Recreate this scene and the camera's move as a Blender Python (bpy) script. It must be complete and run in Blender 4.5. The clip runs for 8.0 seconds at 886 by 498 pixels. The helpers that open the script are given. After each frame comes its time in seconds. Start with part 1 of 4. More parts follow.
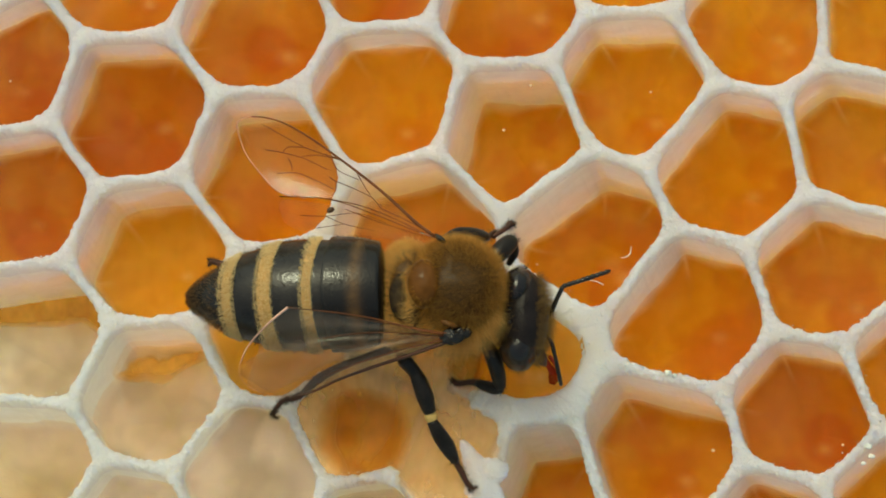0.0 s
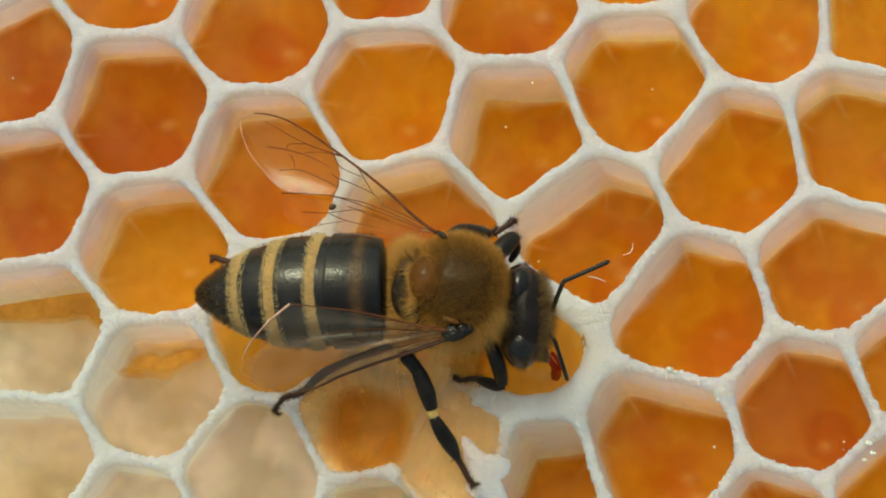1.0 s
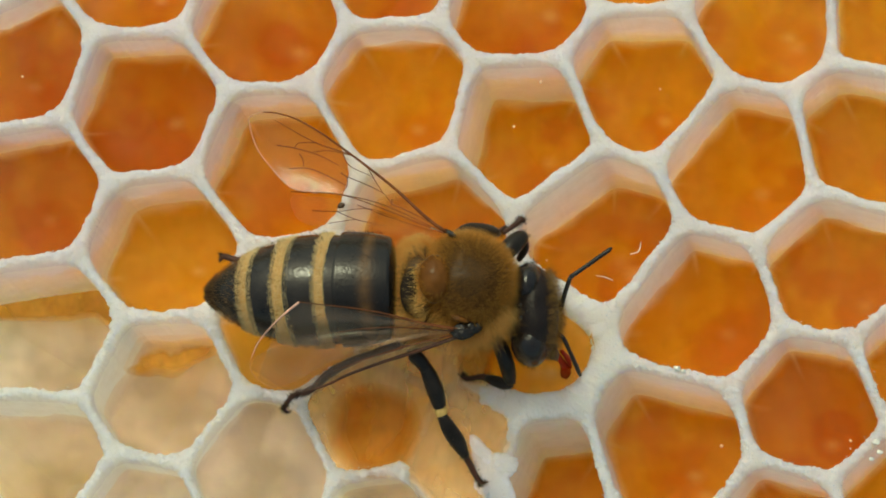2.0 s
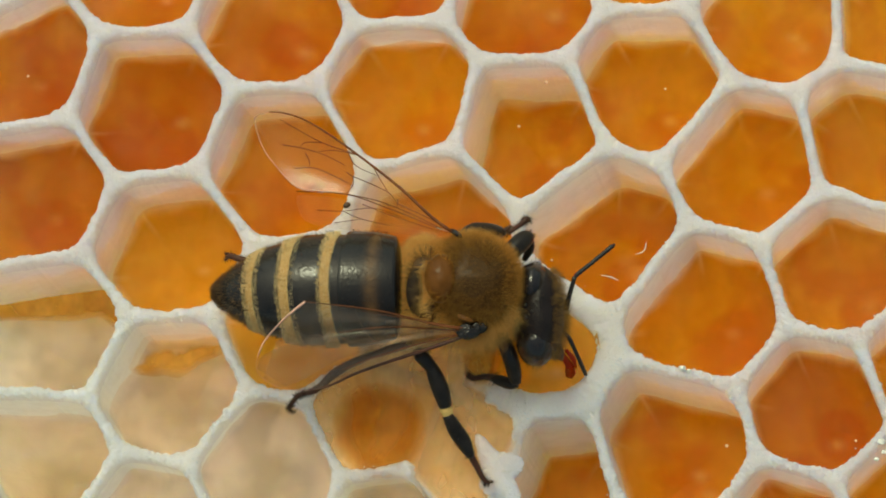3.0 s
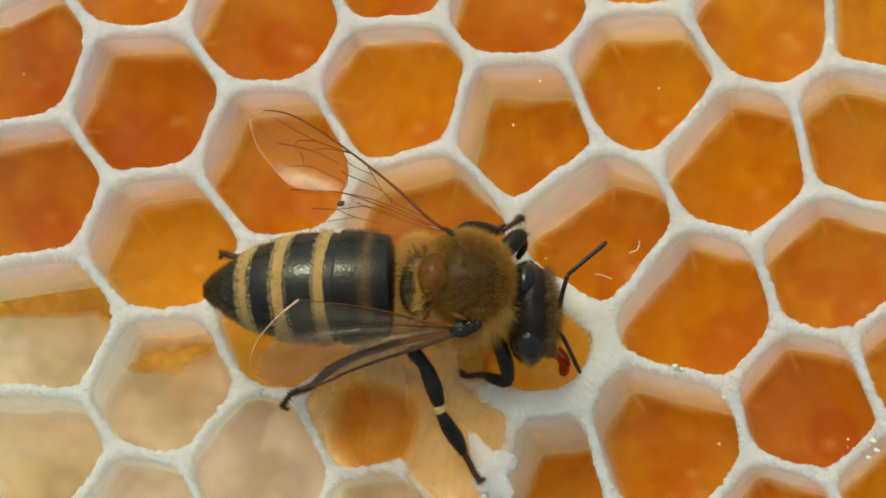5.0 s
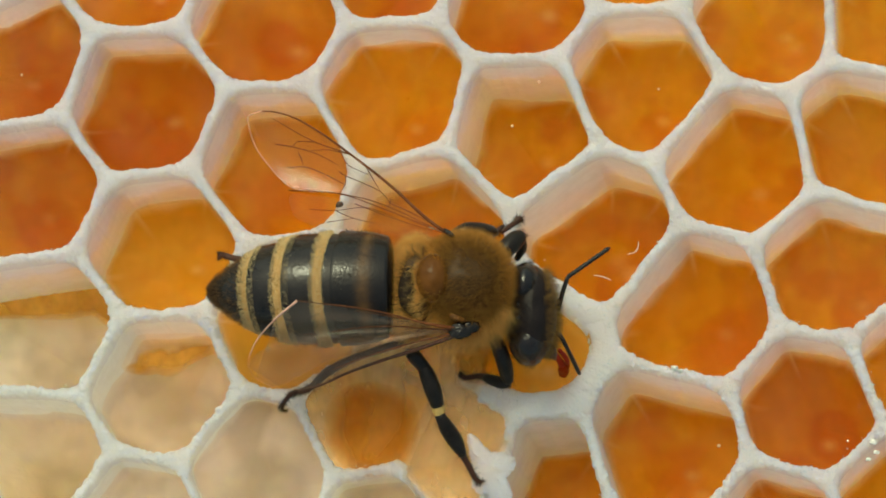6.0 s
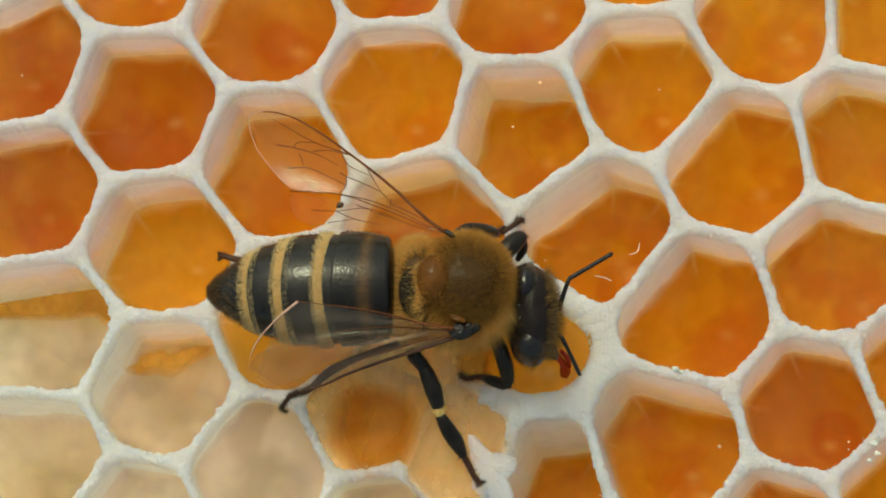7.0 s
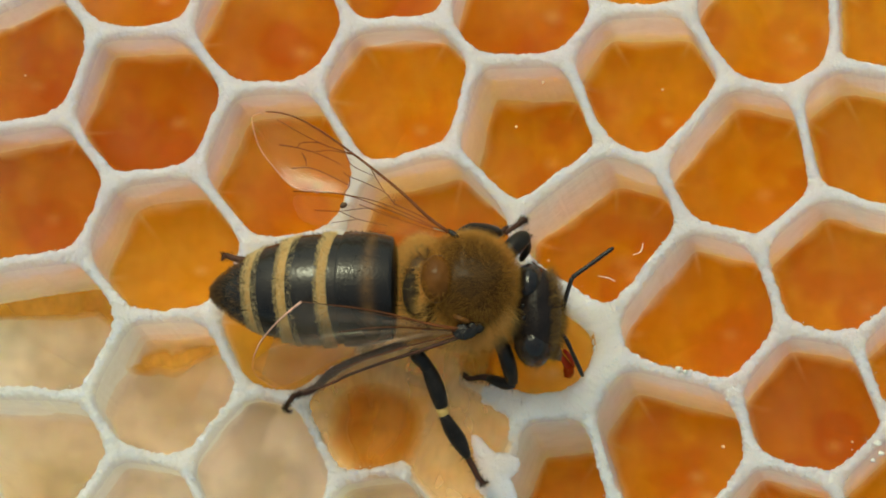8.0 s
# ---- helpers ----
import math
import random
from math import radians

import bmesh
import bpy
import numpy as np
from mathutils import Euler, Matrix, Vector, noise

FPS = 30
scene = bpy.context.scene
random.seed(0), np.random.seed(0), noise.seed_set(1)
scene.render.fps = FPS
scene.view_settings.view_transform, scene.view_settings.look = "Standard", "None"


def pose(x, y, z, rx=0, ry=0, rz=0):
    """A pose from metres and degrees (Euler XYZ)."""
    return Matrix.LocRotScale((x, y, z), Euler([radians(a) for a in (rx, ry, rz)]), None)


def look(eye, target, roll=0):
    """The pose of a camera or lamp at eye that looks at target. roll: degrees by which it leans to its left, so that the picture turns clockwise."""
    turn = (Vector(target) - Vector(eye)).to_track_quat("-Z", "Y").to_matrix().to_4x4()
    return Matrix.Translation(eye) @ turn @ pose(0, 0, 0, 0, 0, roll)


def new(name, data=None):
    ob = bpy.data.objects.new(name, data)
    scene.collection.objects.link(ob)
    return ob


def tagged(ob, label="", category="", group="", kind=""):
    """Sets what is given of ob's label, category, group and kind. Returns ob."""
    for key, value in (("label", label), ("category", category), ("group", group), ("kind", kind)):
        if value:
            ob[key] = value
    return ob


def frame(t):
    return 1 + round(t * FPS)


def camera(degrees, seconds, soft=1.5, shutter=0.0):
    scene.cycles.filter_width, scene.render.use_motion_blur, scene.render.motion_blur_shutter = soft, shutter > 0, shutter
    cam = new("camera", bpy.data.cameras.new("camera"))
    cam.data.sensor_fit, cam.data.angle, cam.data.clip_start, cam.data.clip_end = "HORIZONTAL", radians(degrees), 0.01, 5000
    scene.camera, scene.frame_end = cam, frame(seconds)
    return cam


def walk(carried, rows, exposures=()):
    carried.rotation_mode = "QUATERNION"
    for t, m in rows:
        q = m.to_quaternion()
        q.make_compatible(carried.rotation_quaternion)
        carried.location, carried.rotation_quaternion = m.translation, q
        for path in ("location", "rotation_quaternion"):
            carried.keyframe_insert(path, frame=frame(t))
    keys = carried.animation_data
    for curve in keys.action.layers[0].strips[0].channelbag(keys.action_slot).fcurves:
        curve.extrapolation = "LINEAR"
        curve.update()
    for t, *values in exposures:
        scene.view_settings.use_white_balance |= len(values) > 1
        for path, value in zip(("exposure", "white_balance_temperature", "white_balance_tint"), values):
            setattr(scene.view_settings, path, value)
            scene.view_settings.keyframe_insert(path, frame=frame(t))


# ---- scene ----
cam = camera(20, 8.0, soft=1.8)
walk(cam, [
    (0, look((0.000542, -0.015885, 0.091146), (0.000542, 0.000181, 0.000032), -0.25)),
    (0.5, look((0.000557, -0.015956, 0.091118), (0.000557, 0.000107, 0.000019), -0.19)),
    (1, look((0.000471, -0.016022, 0.091257), (0.000471, 0.000067, 0.000012), -0.21)),
    (1.5, look((0.000327, -0.016086, 0.091452), (0.000327, 0.000039, 0.000007), -0.13)),
    (3, look((-0.000040, -0.016131, 0.091559), (-0.000040, 0.000013, 0.000002), -0.06)),
    (3.5, look((0.000000, -0.016175, 0.091735), (0.000000, -0.000000, -0.000000), -0.00)),
    (4, look((0.000081, -0.016214, 0.091820), (0.000081, -0.000023, -0.000004), 0.01)),
    (4.5, look((0.000142, -0.016251, 0.091869), (0.000142, -0.000051, -0.000009), 0.05)),
    (6, look((0.000233, -0.016158, 0.091612), (0.000233, -0.000004, -0.000001), 0.06)),
    (6.5, look((0.000219, -0.016118, 0.091543), (0.000219, 0.000023, 0.000004), 0.07)),
    (7, look((0.000207, -0.016123, 0.091556), (0.000207, 0.000020, 0.000004), 0.07)),
    (7.5, look((0.000148, -0.016121, 0.091515), (0.000148, 0.000015, 0.000003), 0.03)),
    (8, look((0.000080, -0.016113, 0.091526), (0.000080, 0.000024, 0.000004), 0.06)),
], exposures=((0, 0.06, 7400, -17), (8, 0.06, 7400, -17)))

# ---- light: clear sky and a high sun beyond the comb's upper edge ----
SUN_ELEVATION, SUN_AZIMUTH = radians(58), radians(-26)
world = bpy.data.worlds.new("world")
scene.world = world
world.use_nodes = True
sky = world.node_tree.nodes.new("ShaderNodeTexSky")
sky.sky_type, sky.sun_disc, sky.dust_density = "NISHITA", False, 4.0
sky.sun_elevation, sky.sun_rotation = SUN_ELEVATION, SUN_AZIMUTH
backing = world.node_tree.nodes["Background"]
backing.inputs["Strength"].default_value = 0.15
world.node_tree.links.new(sky.outputs[0], backing.inputs["Color"])
sun = new("sun", bpy.data.lights.new("sun", "SUN"))
sun.data.energy, sun.data.angle, sun.data.color = 0.84, radians(2.0), (1.0, 0.93, 0.82)
sun.matrix_world = look((math.sin(SUN_AZIMUTH) * math.cos(SUN_ELEVATION), math.cos(SUN_AZIMUTH) * math.cos(SUN_ELEVATION), math.sin(SUN_ELEVATION)), (0, 0, 0))

MM = 0.001


# ---- materials ----
def material(name, rough=0.5, **sockets):
    m = bpy.data.materials.new(name)
    m.use_nodes = True
    b = m.node_tree.nodes["Principled BSDF"]
    b.inputs["Roughness"].default_value = rough
    for key, value in sockets.items():
        b.inputs[key.replace("_", " ")].default_value = value
    return m, m.node_tree, b


def noise_node(tree, scale, detail=3.0, rough=0.55, stretch=None):
    coords = tree.nodes.new("ShaderNodeTexCoord")
    tex = tree.nodes.new("ShaderNodeTexNoise")
    tex.inputs["Scale"].default_value = scale
    tex.inputs["Detail"].default_value = detail
    tex.inputs["Roughness"].default_value = rough
    if stretch:
        mapping = tree.nodes.new("ShaderNodeMapping")
        mapping.inputs["Scale"].default_value = stretch
        tree.links.new(coords.outputs["Object"], mapping.inputs["Vector"])
        tree.links.new(mapping.outputs[0], tex.inputs["Vector"])
    else:
        tree.links.new(coords.outputs["Object"], tex.inputs["Vector"])
    return tex.outputs["Fac"]


def ramp(tree, value, *stops):
    node = tree.nodes.new("ShaderNodeValToRGB")
    while len(node.color_ramp.elements) < len(stops):
        node.color_ramp.elements.new(0.5)
    for e, (at, colour) in zip(node.color_ramp.elements, stops):
        e.position, e.color = at, (*colour, 1)
    tree.links.new(value, node.inputs[0])
    return node.outputs[0]


def mix(tree, factor, a, b, kind="MIX"):
    node = tree.nodes.new("ShaderNodeMix")
    node.data_type, node.blend_type = "RGBA", kind
    for socket, value in ((node.inputs[0], factor), (node.inputs[6], a), (node.inputs[7], b)):
        if isinstance(value, bpy.types.NodeSocket):
            tree.links.new(value, socket)
        else:
            socket.default_value = value if isinstance(value, float) else (*value, 1)
    return node.outputs[2]


def bump(tree, b, *layers):
    last = None
    for height, distance, strength in layers:
        node = tree.nodes.new("ShaderNodeBump")
        node.inputs["Strength"].default_value = strength
        node.inputs["Distance"].default_value = distance
        tree.links.new(height, node.inputs["Height"])
        if last:
            tree.links.new(last, node.inputs["Normal"])
        last = node.outputs[0]
    tree.links.new(last, b.inputs["Normal"])
    return last


def wax_material(name, pale, warm, scatter, reach=0.007, dry=False):
    m, tree, b = material(name, 0.42, Specular_IOR_Level=0.45, Subsurface_Weight=scatter, Subsurface_Scale=reach)
    b.inputs["Subsurface Radius"].default_value = (1.0, 0.86, 0.55)
    large = noise_node(tree, 260, 3)
    fine = noise_node(tree, 2600, 4, 0.6)
    base = ramp(tree, large, (0.35, warm), (0.62, pale))
    base = mix(tree, 0.35, base, ramp(tree, fine, (0.3, warm), (0.6, pale)))
    if not dry:
        # brownish streaks in the drawn-up layers of the walls
        streak = noise_node(tree, 1300, 4, 0.65, (0.8, 0.8, 1.9))
        base = mix(tree, 0.4, base, ramp(tree, streak, (0.36, tuple(0.86 * c for c in warm)), (0.58, pale)))
    tree.links.new(base, b.inputs["Base Color"])
    if dry:
        # the rims are dry and crumbly, with tiny bright grains
        tree.links.new(ramp(tree, noise_node(tree, 15000, 1), (0.30, (0.12, 0.12, 0.12)), (0.34, (0.6, 0.6, 0.6))), b.inputs["Roughness"])
        bump(tree, b, (noise_node(tree, 1800, 3), 0.00012, 0.3), (noise_node(tree, 8000, 3, 0.65), 0.00009, 0.85))
    else:
        tree.links.new(ramp(tree, fine, (0.35, (0.36, 0.36, 0.36)), (0.6, (0.52, 0.52, 0.52))), b.inputs["Roughness"])
        # walls were drawn up in thin layers: fine wrinkles that run round the cell
        bump(tree, b, (noise_node(tree, 900, 3), 0.00012, 0.3), (noise_node(tree, 1600, 4, 0.65, (0.7, 0.7, 3.0)), 0.0001, 0.5))
    return m


SMALL_WAX = wax_material("thin_wax", (0.84, 0.79, 0.71), (0.83, 0.76, 0.64), 1.0, 0.0015, True)
WAX = wax_material("fresh_wax", (0.945, 0.905, 0.775), (0.935, 0.87, 0.685), 1.0, 0.008)
RIM_WAX = wax_material("dry_rim_wax", (0.84, 0.78, 0.69), (0.83, 0.745, 0.62), 0.96, 0.0045, dry=True)


def honey_material(name, light, deep, red, haze=0.13):
    """Clear amber liquid that filters the light on its way to the wax below and back, a little cloudy; thin where it creeps up the wall."""
    m, tree, b = material(name, 0.22, Specular_IOR_Level=0.32)
    info = tree.nodes.new("ShaderNodeObjectInfo")
    swirl = noise_node(tree, 420, 3, 0.55)
    patch = noise_node(tree, 400, 2.0)
    wisp = noise_node(tree, 360, 4, 0.6, (1.0, 0.55, 1.0))
    tint = ramp(tree, swirl, (0.36, deep), (0.62, light))
    tint = mix(tree, ramp(tree, patch, (0.5, (0, 0, 0)), (0.64, (0.85, 0.85, 0.85))), tint, red)
    # over the far end of its leaning cell the tint goes to its darkest colour
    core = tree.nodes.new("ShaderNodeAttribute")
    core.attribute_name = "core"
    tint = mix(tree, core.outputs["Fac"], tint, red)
    tint = mix(tree, 1.0, tint, ramp(tree, info.outputs["Random"], (0.0, (0.93, 0.88, 0.8)), (1.0, (1.0, 1.0, 1.0))), "MULTIPLY")
    film = tree.nodes.new("ShaderNodeAttribute")
    film.attribute_name = "film"
    tree.links.new(mix(tree, 0.25, tint, (1.0, 0.58, 0.2)), b.inputs["Base Color"])
    # the surface is passed on the way in and out, so each pass takes the square root
    root = tree.nodes.new("ShaderNodeGamma")
    root.inputs[1].default_value = 0.5
    tree.links.new(tint, root.inputs[0])
    clear = tree.nodes.new("ShaderNodeBsdfTransparent")
    tree.links.new(mix(tree, film.outputs["Fac"], (1.0, 0.95, 0.88), root.outputs[0]), clear.inputs[0])
    cloud = tree.nodes.new("ShaderNodeMath")
    cloud.operation = "MULTIPLY_ADD"
    cloud.inputs[1].default_value, cloud.inputs[2].default_value = haze, 0.02
    tree.links.new(mix(tree, 1.0, film.outputs["Fac"], ramp(tree, wisp, (0.4, (0.15, 0.15, 0.15)), (0.72, (1.7, 1.7, 1.7))), "MULTIPLY"), cloud.inputs[0])
    bump(tree, b, (noise_node(tree, 420, 1.5), 0.0002, 0.2))
    join = tree.nodes.new("ShaderNodeMixShader")
    tree.links.new(cloud.outputs[0], join.inputs[0])
    tree.links.new(clear.outputs[0], join.inputs[1])
    tree.links.new(b.outputs[0], join.inputs[2])
    tree.links.new(join.outputs[0], tree.nodes["Material Output"].inputs[0])
    return m


HONEY = honey_material("amber_honey", (0.74, 0.26, 0.017), (0.60, 0.175, 0.010), (0.53, 0.10, 0.008))
RED_HONEY = honey_material("reddish_honey", (0.60, 0.16, 0.012), (0.46, 0.092, 0.008), (0.40, 0.046, 0.005))
PALE_HONEY = honey_material("golden_honey", (0.86, 0.37, 0.04), (0.76, 0.29, 0.022), (0.72, 0.25, 0.02), 0.12)
OCHRE_HONEY = honey_material("ochre_honey", (0.72, 0.33, 0.05), (0.60, 0.25, 0.03), (0.56, 0.21, 0.025), 0.2)
CLOUDY_HONEY = honey_material("cloudy_honey", (1.0, 0.66, 0.36), (1.0, 0.58, 0.27), (1.0, 0.50, 0.20), 0.45)
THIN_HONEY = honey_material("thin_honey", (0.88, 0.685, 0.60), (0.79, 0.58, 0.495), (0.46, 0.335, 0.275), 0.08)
# for the cell under the bee's head: colour lifted to offset her shade
BRIGHTENED_HONEY = honey_material("brightened_honey", (1.0, 0.40, 0.04), (0.92, 0.31, 0.022), (0.85, 0.22, 0.015), 0.2)
SMEAR_HONEY = honey_material("smeared_honey", (0.95, 0.43, 0.05), (0.92, 0.35, 0.028), (0.9, 0.33, 0.025), 0.5)


def chitin_material(name, colour, rough, spec=0.5, relief=0.28):
    m, tree, b = material(name, rough, Specular_IOR_Level=spec)
    tree.links.new(ramp(tree, noise_node(tree, 1500, 3), (0.3, colour), (0.75, tuple(c * 1.9 + 0.004 for c in colour))), b.inputs["Base Color"])
    bump(tree, b, (noise_node(tree, 9000, 2), 0.00003 * max(1.0, relief), min(1.0, relief)), (noise_node(tree, 1200, 2), 0.00005, 0.12))
    return m


CHITIN = chitin_material("black_chitin", (0.012, 0.009, 0.007), 0.2, 0.34, 0.32)
BROWN_CHITIN = chitin_material("brown_chitin", (0.085, 0.030, 0.004), 0.28, 0.14)


def striped_chitin():
    m, tree, b = material("brown_striped_chitin", 0.2, Specular_IOR_Level=0.34)
    stripe = tree.nodes.new("ShaderNodeAttribute")
    stripe.attribute_name = "stripe"
    grain = ramp(tree, noise_node(tree, 2600, 3), (0.3, (0.45, 0.45, 0.45)), (0.7, (1, 1, 1)))
    tree.links.new(mix(tree, mix(tree, 1.0, stripe.outputs["Fac"], grain, "MULTIPLY"), (0.012, 0.009, 0.007), (0.12, 0.06, 0.02)), b.inputs["Base Color"])
    bump(tree, b, (noise_node(tree, 9000, 2), 0.00003, 0.32), (noise_node(tree, 1200, 2), 0.00005, 0.12))
    return m


STRIPE = striped_chitin()
TAN_CHITIN = chitin_material("tan_chitin", (0.45, 0.28, 0.09), 0.55)
SKIN = chitin_material("fur_skin", (0.05, 0.024, 0.006), 0.38, 0.2)
EYE = chitin_material("eye_black", (0.008, 0.005, 0.004), 0.2, 0.45, 0.6)
HEAD = chitin_material("head_black", (0.010, 0.006, 0.005), 0.36, 0.2, 0.9)
DULL_CHITIN = chitin_material("dull_black_chitin", (0.016, 0.010, 0.006), 0.6, 0.08, 0.8)
LEG = chitin_material("leg_black", (0.011, 0.008, 0.006), 0.28, 0.2, 0.4)
TARSUS = chitin_material("dark_brown_chitin", (0.05, 0.017, 0.008), 0.35, 0.3)
VEIN = chitin_material("wing_vein", (0.10, 0.03, 0.008), 0.4, 0.15)
EDGE = chitin_material("pale_wing_edge", (0.48, 0.27, 0.20), 0.25)
JOINT = chitin_material("yellow_membrane", (0.45, 0.28, 0.08), 0.4)
TONGUE = chitin_material("red_mouthparts", (0.28, 0.014, 0.006), 0.45, 0.1)


def hair_material(name, a, b2):
    m, tree, b = material(name, 0.5, Specular_IOR_Level=0.2)
    geo = tree.nodes.new("ShaderNodeNewGeometry")
    colour = ramp(tree, geo.outputs["Random Per Island"], (0.0, a), (1.0, b2))
    tree.links.new(colour, b.inputs["Base Color"])
    through_hair = tree.nodes.new("ShaderNodeBsdfTranslucent")
    tree.links.new(colour, through_hair.inputs[0])
    join = tree.nodes.new("ShaderNodeMixShader")
    join.inputs[0].default_value = 0.45
    tree.links.new(b.outputs[0], join.inputs[1])
    tree.links.new(through_hair.outputs[0], join.inputs[2])
    tree.links.new(join.outputs[0], tree.nodes["Material Output"].inputs[0])
    return m


FUR = hair_material("golden_fur", (0.42, 0.18, 0.03), (0.88, 0.50, 0.13))
PALE_FUR = hair_material("pale_golden_fur", (0.85, 0.48, 0.12), (1.0, 0.72, 0.27))
BAND_FUR = hair_material("tan_band_fur", (0.90, 0.66, 0.30), (1.0, 0.89, 0.58))
MANTLE_FUR = hair_material("brown_gold_fur", (0.22, 0.095, 0.02), (0.66, 0.36, 0.09))
BACK_FUR = hair_material("dark_brown_fur", (0.13, 0.055, 0.013), (0.52, 0.26, 0.06))
HEAD_FUR = hair_material("brown_head_fur", (0.05, 0.025, 0.01), (0.62, 0.38, 0.13))
TIP_FUR = hair_material("brown_tip_fur", (0.04, 0.022, 0.012), (0.40, 0.22, 0.09))
DARK_FUR = hair_material("dark_fur", (0.02, 0.015, 0.01), (0.09, 0.06, 0.03))


def wing_material(name, veil, tone, shine_ior):
    """Clear membrane with a brownish veil; where it is crumpled it glints."""
    m = bpy.data.materials.new(name)
    m.use_nodes = True
    tree = m.node_tree
    tree.nodes.clear()
    outlet = tree.nodes.new("ShaderNodeOutputMaterial")
    clear = tree.nodes.new("ShaderNodeBsdfTransparent")
    clear.inputs[0].default_value = (0.985, 0.955, 0.88, 1)
    body = tree.nodes.new("ShaderNodeBsdfPrincipled")
    tree.links.new(ramp(tree, noise_node(tree, 700, 3), (0.35, tuple(0.6 * c for c in tone)), (0.7, tone)), body.inputs["Base Color"])
    body.inputs["Roughness"].default_value = 0.4
    join = tree.nodes.new("ShaderNodeMixShader")
    join.inputs[0].default_value = veil
    tree.links.new(clear.outputs[0], join.inputs[1])
    tree.links.new(body.outputs[0], join.inputs[2])
    crumple = tree.nodes.new("ShaderNodeAttribute")
    crumple.attribute_name = "crumple"
    # a clear gloss over both; noise paints pink and green iridescence into its colour
    gloss = tree.nodes.new("ShaderNodeBsdfGlossy")
    tree.links.new(mix(tree, crumple.outputs["Fac"], (0.35, 0.35, 0.35), (0.1, 0.1, 0.1)), gloss.inputs["Roughness"])
    tree.links.new(ramp(tree, noise_node(tree, 2500, 2), (0.35, (1.0, 0.72, 0.7)), (0.5, (1.0, 0.95, 0.9)), (0.65, (0.75, 1.0, 0.85))), gloss.inputs["Color"])
    shine = tree.nodes.new("ShaderNodeFresnel")
    shine.inputs[0].default_value = shine_ior
    rough = mix(tree, crumple.outputs["Fac"], (0.5, 0.5, 0.5), ramp(tree, noise_node(tree, 13000, 2), (0.3, (0, 0, 0)), (0.7, (1, 1, 1))))
    relief = bump(tree, gloss, (rough, 0.000035, 1.0), (noise_node(tree, 900, 2), 0.0002, 0.08))
    tree.links.new(relief, shine.inputs["Normal"])
    strong = tree.nodes.new("ShaderNodeMath")
    strong.operation = "MULTIPLY_ADD"
    strong.inputs[1].default_value = 0.25
    tree.links.new(crumple.outputs["Fac"], strong.inputs[0])
    tree.links.new(shine.outputs[0], strong.inputs[2])
    coat = tree.nodes.new("ShaderNodeMixShader")
    tree.links.new(strong.outputs[0], coat.inputs[0])
    tree.links.new(join.outputs[0], coat.inputs[1])
    tree.links.new(gloss.outputs[0], coat.inputs[2])
    tree.links.new(coat.outputs[0], outlet.inputs[0])
    return m


WING = wing_material("wing_membrane", 0.03, (0.75, 0.55, 0.3), 1.09)
FOLDED_WING = wing_material("folded_wing_membrane", 0.12, (0.66, 0.46, 0.32), 1.3)
CRUMB = material("dry_wax", 0.35, Base_Color=(0.85, 0.81, 0.72, 1))[0]
GRAIN = material("wax_flake", 0.16, Base_Color=(0.80, 0.78, 0.72, 1))[0]
BUBBLE = material("pale_bubble", 0.1, Base_Color=(0.85, 0.62, 0.4, 1))[0]


# ---- mesh helpers, all in millimetres ----
def mesh(name, verts, faces, mats, slots=None):
    data = bpy.data.meshes.new(name)
    data.from_pydata([(x * MM, y * MM, z * MM) for x, y, z in verts], [], faces)
    for m in (mats if isinstance(mats, (list, tuple)) else [mats]):
        data.materials.append(m)
    if slots:
        data.polygons.foreach_set("material_index", slots)
    data.polygons.foreach_set("use_smooth", [True] * len(data.polygons))
    data.update()
    return data


def part(name, verts, faces, mats, parent, label="", pivot=(0, 0, 0), slots=None):
    """One mesh under a thing or part; pivot is its own origin in its parent's space."""
    p = Vector(pivot)
    ob = new(name, mesh(name, [Vector(v) - p for v in verts], faces, mats, slots))
    ob.parent = parent
    ob.location = p * MM
    return tagged(ob, label)


def blob(centre, radii, nu=36, nv=20, turn=(0, 0, 0), rough=0.0, freq=1.0):
    rot = Euler([radians(a) for a in turn]).to_matrix()
    verts, faces = [], []
    for j in range(nv + 1):
        a = math.pi * j / nv
        for i in range(nu):
            b = 2 * math.pi * i / nu
            d = Vector((math.sin(a) * math.cos(b), math.sin(a) * math.sin(b), math.cos(a)))
            k = 1 + rough * noise.noise(d * freq + Vector(centre))
            verts.append(Vector(centre) + rot @ Vector((d.x * radii[0] * k, d.y * radii[1] * k, d.z * radii[2] * k)))
    for j in range(nv):
        for i in range(nu):
            a, b = j * nu + i, j * nu + (i + 1) % nu
            faces.append((a, a + nu, b + nu, b))
    return verts, faces


def joined(*pieces):
    verts, faces = [], []
    for v, f in pieces:
        n = len(verts)
        verts += v
        faces += [tuple(i + n for i in face) for face in f]
    return verts, faces


def smooth_line(points, steps=6):
    """A rounded line through points of any number of values."""
    out = []
    pts = [np.array(p, float) for p in points]
    pts = [2 * pts[0] - pts[1]] + pts + [2 * pts[-1] - pts[-2]]
    for a, b, c, d in zip(pts, pts[1:], pts[2:], pts[3:]):
        for s in range(steps):
            t = s / steps
            out.append(0.5 * (2 * b + (c - a) * t + (2 * a - 5 * b + 4 * c - d) * t * t + (3 * b - a - 3 * c + d) * t ** 3))
    out.append(pts[-2])
    return out


